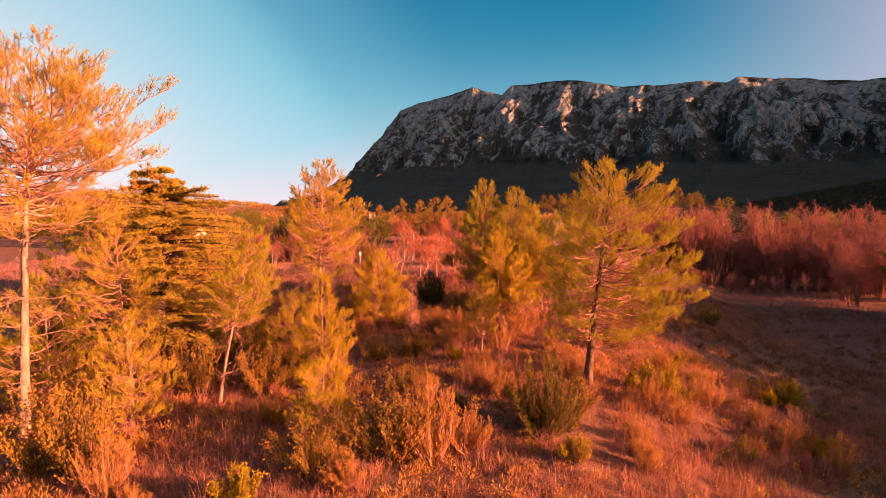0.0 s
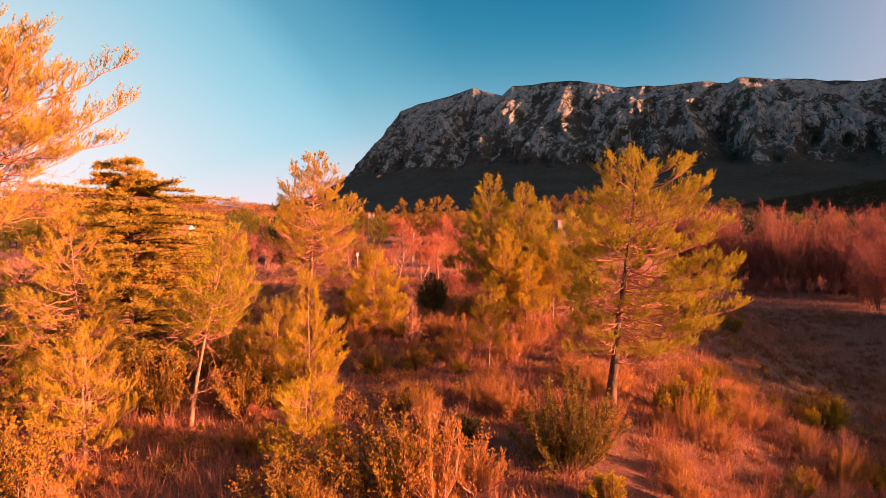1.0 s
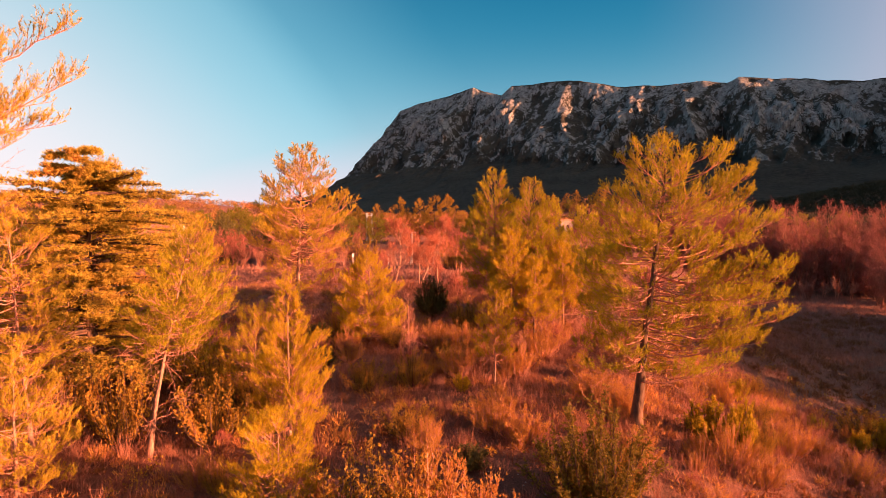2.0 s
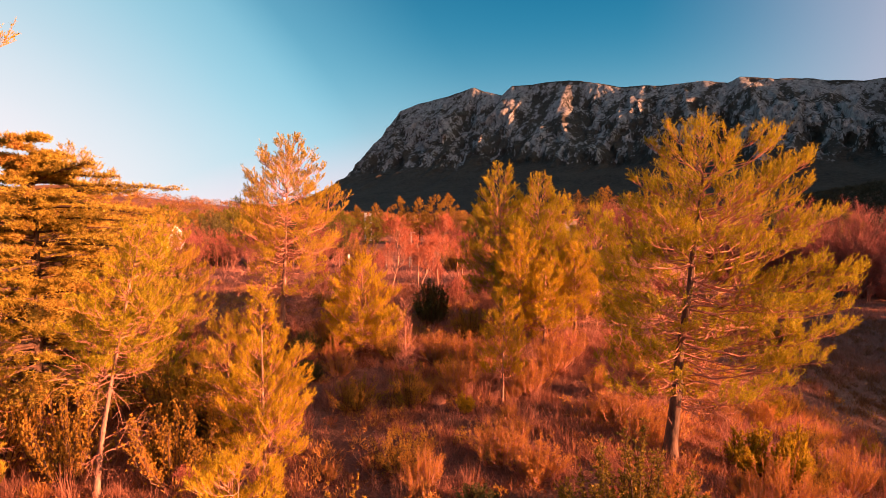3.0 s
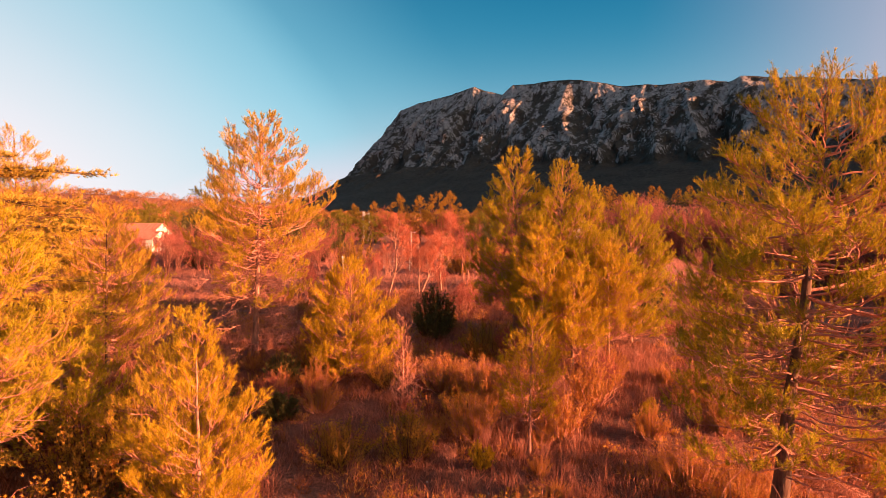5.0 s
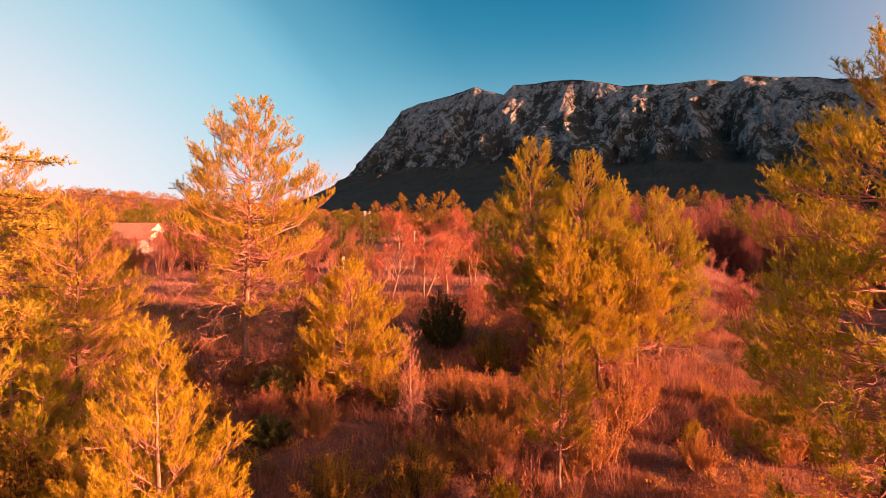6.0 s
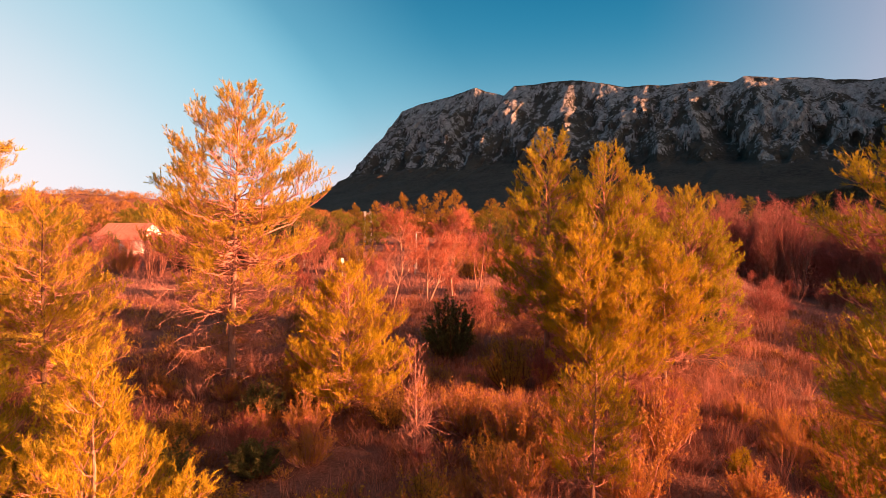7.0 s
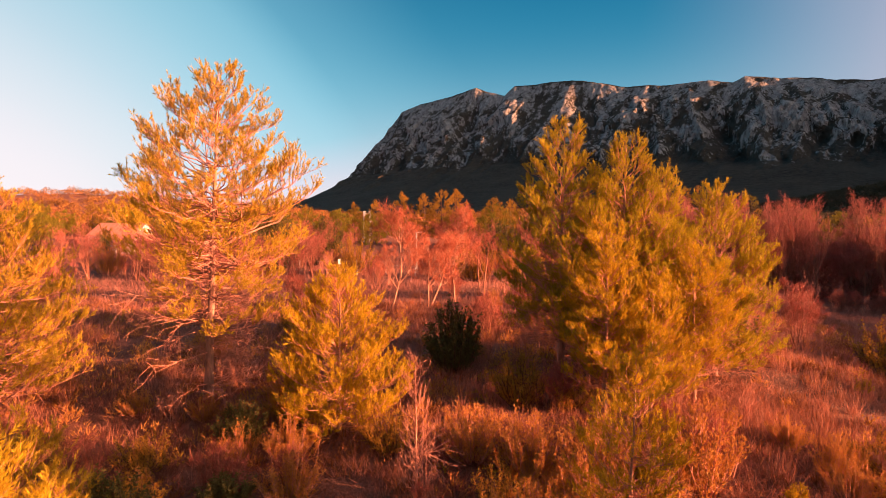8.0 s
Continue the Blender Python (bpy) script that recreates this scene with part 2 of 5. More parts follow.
def join(geos):
    vs, fs, k = [], [], 0
    for v, f in geos:
        if len(v):
            vs.append(v)
            fs.append(f + k)
            k += len(v)
    return np.concatenate(vs), np.concatenate(fs)


def prisms(a, b, ra, rb, sides=3):
    """Tapered sticks from a to b, all at once."""
    n = len(a)
    d = unit(b - a)
    ref = np.where(np.abs(d[:, 2:3]) > 0.9, np.array([[1.0, 0, 0]]), np.array([[0, 0, 1.0]]))
    u = unit(np.cross(d, ref))
    w = np.cross(d, u)
    ang = np.arange(sides) * 2 * np.pi / sides
    ring = np.cos(ang)[None, :, None] * u[:, None] + np.sin(ang)[None, :, None] * w[:, None]
    lo = a[:, None] + ring * np.broadcast_to(np.asarray(ra, float).reshape(-1, 1, 1), (n, 1, 1))
    hi = b[:, None] + ring * np.broadcast_to(np.asarray(rb, float).reshape(-1, 1, 1), (n, 1, 1))
    v = np.concatenate([lo, hi], 1).reshape(-1, 3)
    i = np.arange(sides)
    j = (i + 1) % sides
    quad = np.concatenate([np.stack([i, j, j + sides], 1), np.stack([i, j + sides, i + sides], 1)])
    f = (quad[None] + (np.arange(n) * 2 * sides)[:, None, None]).reshape(-1, 3)
    return v, f


def slivers(a, b, width, rng):
    """The thinnest twigs: one narrow triangle each."""
    s = unit(np.cross(b - a, rng.normal(0, 1, a.shape))) * width
    return np.stack([a - s, a + s, b], 1).reshape(-1, 3), np.arange(len(a) * 3).reshape(-1, 3)


def tube(pts, radii, sides=8, knots=0.0, rng=None):
    pts = np.asarray(pts, float)
    t = unit(np.gradient(pts, axis=0))
    u = unit(np.cross(t, np.array([0.31, 0.95, 0.02])))
    w = np.cross(t, u)
    ang = np.arange(sides) * 2 * np.pi / sides
    r = np.repeat(np.asarray(radii, float)[:, None], sides, 1)
    if knots:
        r = r * (1 + rng.normal(0, knots, r.shape))
    v = pts[:, None] + r[..., None] * (np.cos(ang)[None, :, None] * u[:, None] + np.sin(ang)[None, :, None] * w[:, None])
    f = []
    for k in range(len(pts) - 1):
        for s in range(sides):
            p, q = k * sides + s, k * sides + (s + 1) % sides
            f += [(p, q, q + sides), (p, q + sides, p + sides)]
    return v.reshape(-1, 3), np.array(f)


def blades(p, axis, n, length, width, spread, rng):
    """A tuft of n narrow leaves at every point p, fanned about its axis."""
    m = len(p) * n
    q = np.repeat(p, n, 0)
    d = unit(np.repeat(axis, n, 0) + rng.normal(0, spread, (m, 3)))
    size = rng.uniform(0.6, 1.15, (m, 1))
    s = unit(np.cross(d, rng.normal(0, 1, (m, 3)))) * (width * 0.5) * size
    q = q + d * (length * 0.08) * rng.uniform(-1, 1, (m, 1))
    tip = q + d * length * size
    v = np.stack([q - s, q + s, tip], 1).reshape(-1, 3)
    return v, np.arange(m * 3).reshape(-1, 3)


def fold(x, y, seed=0):
    """Smooth value noise from 0 to 1 on a plane."""
    x, y = np.asarray(x, float), np.asarray(y, float)
    xi, yi = np.floor(x), np.floor(y)
    fx, fy = x - xi, y - yi
    fx, fy = fx * fx * (3 - 2 * fx), fy * fy * (3 - 2 * fy)

    def h(a, b):
        s = np.sin(a * 127.1 + b * 311.7 + seed * 74.7) * 43758.5453
        return s - np.floor(s)
    return (h(xi, yi) * (1 - fx) + h(xi + 1, yi) * fx) * (1 - fy) + (h(xi, yi + 1) * (1 - fx) + h(xi + 1, yi + 1) * fx) * fy


def fbm(x, y, octaves=4, seed=0, gain=0.5):
    out, amp, tot = 0.0, 1.0, 0.0
    for o in range(octaves):
        out = out + amp * fold(x * 2 ** o + 17 * o, y * 2 ** o - 9 * o, seed + o)
        tot += amp
        amp *= gain
    return out / tot


def ease(x, a, b):
    t = np.clip((np.asarray(x, float) - a) / (b - a), 0, 1)
    return t * t * (3 - 2 * t)


def land(x, y):
    """Height of the ground: rising gently ahead, dropping to a lower field on the right, hills far off, two of them
    unseen and added for shade.
    """
    x, y = np.asarray(x, float), np.asarray(y, float)
    z = np.interp(y, [-600, 10, 18, 24, 37, 50, 90, 160, 320, 700, 1500, 5000], [-6, -0.7, -0.35, 0.0, 1.35, 2.5, 3.1, 4.4, 8, 14, 18, 18])
    drop = (2.8 + 0.05 * (np.clip(y, 0, 70) - 25)) * ease(x - 0.35 * (np.clip(y, 10, 120) - 25), 4, 21) * (1 - ease(y, 100, 190))
    z = z - drop
    z = z + 20 * np.exp(-(((x + 270) / 150) ** 2 + ((y - 430) / 90) ** 2))
    z = z + 11 * np.exp(-(((x - 105) / 75) ** 2 + ((y - 335) / 45) ** 2))
    z = z + 45 * np.exp(-(((x - 570) / 200) ** 2 + ((y - 640) / 110) ** 2))
    # two hills out of view, added to keep the sun off the woods
    z = z + 190 * np.exp(-(((x - 880) / 120) ** 2 + ((y - 430) / 250) ** 2))
    z = z + 160 * np.exp(-(((x - 790) / 150) ** 2 + ((y - 200) / 105) ** 2))
    near = 1 - ease(np.hypot(x, y - 30), 60, 140)
    return z + near * (0.45 * (fbm(x * 0.16, y * 0.16, 3, 5) - 0.5) + 0.16 * (fbm(x * 0.9, y * 0.9, 3, 9) - 0.5))


def bare(x, y):
    """How bare the soil lies: an old track on the right and a few stony patches."""
    x, y = np.asarray(x, float), np.asarray(y, float)
    t = np.clip(((x - 8.5) * 11 - (y - 41) * 10) / (11 ** 2 + 10 ** 2), 0, 1)
    d = np.hypot(x - 8.5 - 11 * t, y - 41 + 10 * t)
    out = np.exp(-(d / 1.5) ** 2)
    for cx, cy, r in ((1.7, 22.4, 1.3), (-1.6, 26.6, 1.3), (-6.6, 17.4, 2.0), (0.6, 29.0, 1.1), (-2.2, 22.6, 1.0)):
        out = np.maximum(out, np.exp(-(np.hypot((x - cx) * 0.7, y - cy) / r) ** 2))
    return out


def spot(x, y):
    return float(land(x, y))


def boxes(parts):
    """Boxes given as (centre, size)."""
    c = np.array([(-1, -1, -1), (1, -1, -1), (1, 1, -1), (-1, 1, -1), (-1, -1, 1), (1, -1, 1), (1, 1, 1), (-1, 1, 1)]) * 0.5
    q = np.array([(0, 3, 2, 1), (4, 5, 6, 7), (0, 1, 5, 4), (1, 2, 6, 5), (2, 3, 7, 6), (3, 0, 4, 7)])
    return join([(np.array(a) + c * np.array(s), q) for a, s in parts])


# ---- ground and mountain ----
def build_ground():
    def steps(lo, hi, fine_lo, fine_hi, fine, grow):
        a = list(np.arange(fine_lo, fine_hi, fine))
        d = fine
        while a[-1] < hi:
            d *= grow
            a.append(a[-1] + d)
        d = fine
        while a[0] > lo:
            d *= grow
            a.insert(0, a[0] - d)
        return np.array(a)
    xs, ys = steps(-3500, 3500, -30, 36, 0.4, 1.09), steps(-1500, 4200, 8, 66, 0.4, 1.09)
    gx, gy = np.meshgrid(xs, ys)
    v = np.stack([gx, gy, land(gx, gy)], -1).reshape(-1, 3)
    w = len(xs)
    i = (np.arange(len(ys) - 1)[:, None] * w + np.arange(w - 1)[None]).ravel()
    ob = piece("ground", (v, np.stack([i, i + 1, i + w + 1, i + w], 1)), GROUND, smooth=True)
    a = ob.data.attributes.new("bare_soil", "FLOAT", "POINT")
    a.data.foreach_set("value", bare(v[:, 0], v[:, 1]).astype(np.float32))
    tagged(ob, "dry reddish grassland and stony soil, sloping gently", "ground", kind="structure")


def build_mountain():
    # crest: distance along the ridge and its height
    # beyond 1010 the crest is unseen and raised to throw shade on the apron
    crest_x = [-1100, -630, -490, -380, -318, -291, -247, -195, -152, -82, 105, 150, 190, 218, 375, 508, 691, 724, 746, 966, 1010, 1150, 1300, 1900, 2400, 3400]
    crest_z = [30, 67, 76, 121, 158, 217, 296, 360, 414, 430, 456, 434, 416, 441, 435, 391, 379, 368, 378, 331, 331, 480, 520, 560, 610, 600]
    rows = 170
    u = np.concatenate([np.linspace(-1000, 1180, 660), np.linspace(1200, 3300, 120)])
    cols = len(u)
    s = np.linspace(0, 1, rows)
    cx, ss = np.meshgrid(u, s)
    top = np.interp(cx, crest_x, crest_z) + 9 * (fbm(cx / 45, cx * 0, 4, 3) - 0.5) * ease(np.interp(cx, crest_x, crest_z), 60, 250)
    out = np.array([-0.7, -1.0]) / math.hypot(1, 0.7)
    # section: a long scrub apron, then the cliff, then the rounded top and the back
    sec_s = [0, 0.30, 0.46, 0.56, 0.72, 0.84, 0.90, 1.0]
    sec_d = [900, 430, 230, 160, 78, 15, 0, -500]
    sec_h = [-0.05, 0.22, 0.40, 0.55, 0.78, 0.95, 1.0, 0.55]
    push, lift = np.interp(ss, sec_s, sec_d), np.interp(ss, sec_s, sec_h)
    push = push * np.clip(top / 380, 0.25, 1)
    cliff = ease(ss + 0.16 * (fbm(cx / 120, ss * 3, 4, 91) - 0.5) + 0.05 * ease(cx, 500, -200), 0.36, 0.50) * (1 - ease(ss, 0.885, 0.905)) * ease(top, 90, 220)
    ribs = 1 - np.abs(2 * fbm(cx / 95 + ss * 2.2, ss * 2.6, 4, 21, 0.55) - 1)
    small = 1 - np.abs(2 * fbm(cx / 30 - ss * 2.0, ss * 9.0, 4, 33, 0.6) - 1)
    ledge = fbm(cx / 160 + ss * 3, ss * 16, 3, 41)
    bulge = cliff * (1 - 0.86 * ease(ss, 0.70, 0.86)) * (1 - 0.85 * np.exp(-((cx - 360) / 75) ** 2) * ease(ss, 0.58, 0.72)) * (105 * (ribs - 0.72) + 34 * (small - 0.7) + 26 * (ledge - 0.5))
    push = push + bulge + (1 - cliff) * 14 * (fbm(cx / 40, ss * 20, 3, 8) - 0.5) * ease(ss, 0.02, 0.2) * (ss < 0.88)
    z = top * lift + cliff * 10 * (fbm(cx / 25, ss * 25, 3, 55) - 0.5)
    x = cx + out[0] * push
    y = 2000 - 0.7 * cx + out[1] * push
    v = np.stack([x, y, z + 2], -1)
    i = (np.arange(rows - 1)[:, None] * cols + np.arange(cols - 1)[None]).ravel()
    ob = piece("mountain", (v.reshape(-1, 3), np.stack([i, i + 1, i + cols + 1, i + cols], 1)), ROCK, smooth=False)
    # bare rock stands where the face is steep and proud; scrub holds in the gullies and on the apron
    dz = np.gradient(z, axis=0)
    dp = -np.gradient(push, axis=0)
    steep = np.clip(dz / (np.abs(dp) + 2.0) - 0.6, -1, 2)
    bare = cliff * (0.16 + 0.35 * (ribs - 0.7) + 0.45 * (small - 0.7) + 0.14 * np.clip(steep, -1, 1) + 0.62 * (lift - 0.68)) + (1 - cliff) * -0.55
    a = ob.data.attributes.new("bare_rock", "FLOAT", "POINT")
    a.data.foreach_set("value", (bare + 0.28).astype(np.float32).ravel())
    tagged(ob, "long grey limestone mountain with a dark scrub apron", "mountain", kind="structure")
    # a small far summit seen past the foot of the ridge
    n = 60
    gx, gy = np.meshgrid(np.linspace(-1, 1, n), np.linspace(-1, 1, n))
    hz = 115 * np.maximum(0, 1 - np.hypot(gx * 1.2, gy)) ** 1.3 * (0.55 + 0.9 * fbm(gx * 4, gy * 4, 4, 77)) + 12 * np.maximum(0, 1 - np.abs(gx)) - 10
    v = np.stack([-770 + gx * 260, 3050 + gy * 300, hz + 55], -1).reshape(-1, 3)
    i = (np.arange(n - 1)[:, None] * n + np.arange(n - 1)[None]).ravel()
    far = piece("far_summit", (v, np.stack([i, i + 1, i + n + 1, i + n], 1)), ROCK)
    a = far.data.attributes.new("bare_rock", "FLOAT", "POINT")
    a.data.foreach_set("value", np.clip((hz - 30) / 60, -0.3, 0.5).astype(np.float32).ravel())
    tagged(far, "small rocky summit on the far skyline", "mountain", kind="structure")


build_ground()
build_mountain()

# ---- trees and shrubs ----
def empty(name, m, label, category, group=""):
    ob = new(name)
    ob.matrix_basis = m
    return tagged(ob, label, category, group)


CROWNS = {
    "cone": ([0, 0.12, 0.35, 0.7, 1], [0.72, 1.0, 0.82, 0.42, 0.06]),
    "egg": ([0, 0.15, 0.45, 0.8, 1], [0.75, 1.0, 0.95, 0.6, 0.12]),
    "dome": ([0, 0.2, 0.5, 0.8, 1], [0.80, 0.98, 1.0, 0.76, 0.22]),
    "spire": ([0, 0.2, 0.5, 0.75, 0.92, 1], [0.80, 1.0, 0.90, 0.58, 0.27, 0.07]),
    "umbrella": ([0, 0.2, 0.5, 0.8, 0.93, 1], [0.60, 0.82, 1.0, 0.88, 0.60, 0.30]),
    "candle": ([0, 0.2, 0.5, 0.77, 0.92, 1], [0.80, 1.0, 0.90, 0.40, 0.16, 0.05]),
    "flame": ([0, 0.2, 0.55, 0.8, 0.92, 1], [0.72, 0.95, 1.0, 0.64, 0.25, 0.05]),
    "lobed": ([0, 0.2, 0.5, 0.8, 0.93, 1], [0.72, 1.0, 0.95, 0.72, 0.46, 0.16]),
    "column": ([0, 0.2, 0.6, 0.9, 1], [0.8, 1.0, 0.9, 0.55, 0.15]),
}


def along(pts, idx, p):
    """Places at the share p of the polylines pts[idx], and the way on from there."""
    m = pts.shape[1]
    f = p * (m - 1)
    i0 = np.clip(f.astype(int), 0, m - 2)
    a, b = pts[idx, i0], pts[idx, i0 + 1]
    return a + (b - a) * (f - i0)[:, None], unit(b - a)


def shoots(base, axis, length, per, needle, broad, rng):
    """Bottle-brush shoots: needles all along each axis, leaning forward, denser at its end."""
    n = len(base) * per
    i = np.repeat(np.arange(len(base)), per)
    w = rng.uniform(0, 1, n) ** 0.7
    q = base[i] + axis[i] * (length[i] * w)[:, None]
    d = unit(axis[i] * 0.95 + unit(rng.normal(0, 1, (n, 3))) * rng.uniform(0.45, 1.0, (n, 1)))
    size = rng.uniform(0.7, 1.15, (n, 1)) * needle
    s = unit(np.cross(d, rng.normal(0, 1, (n, 3)))) * (broad * 0.5)
    return np.stack([q - s, q + s, q + d * size], 1).reshape(-1, 3), np.arange(n * 3).reshape(-1, 3)


def pine_geometry(h, radius, crown_from, shape, rng, lean=(0.0, 0.0), limbs=60, dense=1.0, needle=0.090, broad=0.0105,
                  per_shoot=22, shoot=0.24, trunk_r=0.13, dead=10, dead_from=0.12, rise=(5, 55), reach=0.30, side=None, lumps=0.22, kinks=0.010, top=0.0):
    """Trunk, branches and crown of a pine with its foot at the origin."""
    k = 16
    t = np.linspace(0, 1, k)
    wob = np.cumsum(rng.normal(0, kinks * h, (k, 2)), 0) * t[:, None] * (1 - 0.6 * t[:, None]) * 0.5
    axis = np.stack([lean[0] * t ** 1.2 + wob[:, 0], lean[1] * t ** 1.2 + wob[:, 1], t * h * 0.975], 1)
    axis[0, 2] = -0.15
    flare = 1 + 0.5 * np.exp(-t * 18)
    trunk = tube(axis, trunk_r * (1 - 0.94 * t ** 0.9) * flare, 9, 0.06, rng)

    def on_axis(z):
        return np.stack([np.interp(z, axis[:, 2], axis[:, j]) for j in range(3)], 1)

    # live limbs: the height and reach of each end follow the crown's outline
    grid = np.linspace(0, 0.97, 200)
    limbs = int(limbs * 1.35)
    weight = np.cumsum((np.interp(grid, *CROWNS[shape]) + 0.45) * (1 + top * grid))
    s = np.interp((np.arange(limbs) + rng.uniform(0, 1, limbs)) / limbs * weight[-1], weight, grid)
    az = np.arange(limbs) * 2.399 + rng.normal(0, 0.5, limbs)
    wide = radius * np.interp(s, *CROWNS[shape]) * (1.06 - 0.62 * rng.uniform(0, 1, limbs) ** 1.7) + 0.06
    wide *= 1 + lumps * (fold(az * 1.6, s * 5.0, int(rng.randint(1000))) - 0.5) * 2
    if side:
        wide *= 1 + side[1] * np.cos(az - side[0])
    el = np.radians(0.7 * (rise[0] + (rise[1] - rise[0]) * s ** 1.4) + rng.normal(0, 8, limbs))
    z_end = h * (crown_from + (1 - crown_from) * s)
    z_at = np.clip(z_end - wide * np.tan(el), h * crown_from * 0.75, h * 0.95)
    z_at = 0.75 * z_at + 0.25 * np.round(z_at / 0.45) * 0.45      # loose whorls
    start = on_axis(np.minimum(z_at, z_end - 0.02))
    mid_axis = on_axis(np.minimum(z_end, h * 0.97))
    end = np.stack([mid_axis[:, 0] + np.cos(az) * wide, mid_axis[:, 1] + np.sin(az) * wide, z_end], 1)
    ln = np.linalg.norm(end - start, axis=1)
    m = 8
    tt = np.linspace(0, 1, m)
    sag = np.zeros((limbs, 3))
    sag[:, 2] = -0.09 * ln * (0.4 + (1 - s))
    sag[:, :2] = rng.normal(0, 0.07, (limbs, 2)) * ln[:, None]
    pts = start[:, None] + (end - start)[:, None] * tt[None, :, None] + sag[:, None] * (4 * tt * (1 - tt) * (1 - 0.4 * tt))[None, :, None]
    pts[:, 1:-1] += rng.normal(0, 0.016, (limbs, m - 2, 3)) * ln[:, None, None]
    thick = (0.009 + 0.0065 * ln) * min(1.0, 0.45 + 0.07 * h)
    wood = [prisms(pts[:, :-1].reshape(-1, 3), pts[:, 1:].reshape(-1, 3), (thick[:, None] * (1 - 0.82 * tt[None, :-1])).ravel(),
                   (thick[:, None] * (1 - 0.82 * tt[None, 1:])).ravel(), 4)]
    # side branches, to both sides and upwards, shorter towards the limb's end
    nb = np.maximum(3, (5.2 * dense * ln).astype(int) + 2)
    idx = np.repeat(np.arange(limbs), nb)
    low = np.minimum(reach, 0.10 + 0.16 * ln)[idx]      # short limbs are leafy right from the trunk
    p = low + (0.98 - low) * rng.uniform(0, 1, len(idx)) ** 0.75
    base, fwd = along(pts, idx, p)
    lat = unit(np.cross(fwd, np.array([0, 0, 1.0]))) * rng.choice([-1, 1], len(idx))[:, None]
    bd = unit(fwd * rng.uniform(0.45, 0.9, (len(idx), 1)) + lat * rng.uniform(0.2, 0.9, (len(idx), 1)) + np.array([0, 0, 1]) * rng.uniform(0.05, 0.65, (len(idx), 1)))
    bl = np.clip((0.20 + 0.34 * ln[idx] * (1.12 - p)) * rng.uniform(0.6, 1.15, len(idx)), 0.14, 1.35)
    b_end = base + bd * bl[:, None] + np.array([0, 0, 1]) * (0.18 * bl)[:, None]
    bp = np.stack([base, base + bd * (bl * 0.5)[:, None], b_end], 1)
    for j in (0, 1):
        wood.append(prisms(bp[:, j], bp[:, j + 1], 0.0075 - 0.003 * j + 0 * bl, 0.0045 - 0.002 * j + 0 * bl, 3))
    # needle shoots: at the ends, along the side branches and the outer limb, and up the leader
    ns = np.maximum(2, (6.0 * dense * bl).astype(int) + 1)
    si = np.repeat(np.arange(len(idx)), ns)
    sp = 0.35 + 0.63 * rng.uniform(0, 1, len(si)) ** 0.8
    sb, sf = along(bp, si, sp)
    li = np.repeat(np.arange(limbs), 5)
    lb, lf = along(pts, li, rng.uniform(0.72, 1.0, len(li)))
    lead = np.array([axis[-1]]) - np.array([[0, 0, 1]]) * rng.uniform(0, 0.16 * h, (26, 1))
    lead[:, :2] = on_axis(lead[:, 2])[:, :2]
    sb = np.concatenate([b_end, sb, pts[:, -1], lb, lead])
    sf = np.concatenate([bd, sf, unit(pts[:, -1] - pts[:, -2]), lf, np.tile([[0, 0, 1.0]], (26, 1))])
    sa = unit(sf * 0.75 + np.array([0, 0, 0.70]) + rng.normal(0, 0.42, sf.shape))
    sl = shoot * rng.uniform(0.55, 1.25, len(sb))
    wood.append(slivers(sb, sb + sa * sl[:, None] * 0.8, 0.004, rng))
    crown = shoots(sb, sa, sl, per_shoot, needle, broad, rng)
    # dead limbs below and inside the crown
    deadwood = None
    if dead:
        z = h * (dead_from + (crown_from + 0.22 - dead_from) * rng.uniform(0, 1, dead))
        az = rng.uniform(0, 2 * np.pi, dead)
        ln = radius * rng.uniform(0.35, 0.88, dead)
        el = np.radians(rng.normal(4, 11, dead))
        d0 = np.stack([np.cos(az) * np.cos(el), np.sin(az) * np.cos(el), np.sin(el)], 1)
        bend = rng.normal(0, 0.10, (dead, 3))
        dp = on_axis(z)[:, None] + ln[:, None, None] * (d0[:, None] * tt[None, :, None] + bend[:, None] * (tt ** 2)[None, :, None])
        dp[:, 1:] += rng.normal(0, 0.018, (dead, m - 1, 3)) * ln[:, None, None]
        th = 0.010 + 0.003 * ln
        ii = np.repeat(np.arange(dead), 9)
        b0, _ = along(dp, ii, rng.uniform(0.25, 1, len(ii)))
        dd = unit(d0[ii] + rng.normal(0, 0.6, (len(ii), 3)))
        b1 = b0 + dd * rng.uniform(0.2, 0.75, (len(ii), 1))
        b2 = np.repeat(b1, 2, 0)
        b3 = b2 + unit(np.repeat(dd, 2, 0) + rng.normal(0, 0.5, (len(b2), 3))) * rng.uniform(0.15, 0.4, (len(b2), 1))
        deadwood = []
        for k in range(dead):      # each dead limb with its own twigs
            deadwood.append(join([prisms(dp[k, :-1], dp[k, 1:], th[k] * (1 - 0.8 * tt[:-1]), th[k] * (1 - 0.8 * tt[1:]), 4),
                                  prisms(b0[k * 9:k * 9 + 9], b1[k * 9:k * 9 + 9], np.full(9, 0.007), np.full(9, 0.0035), 3),
                                  prisms(b2[k * 18:k * 18 + 18], b3[k * 18:k * 18 + 18], np.full(18, 0.005), np.full(18, 0.0025), 3)]))
    return trunk, join(wood), crown, deadwood


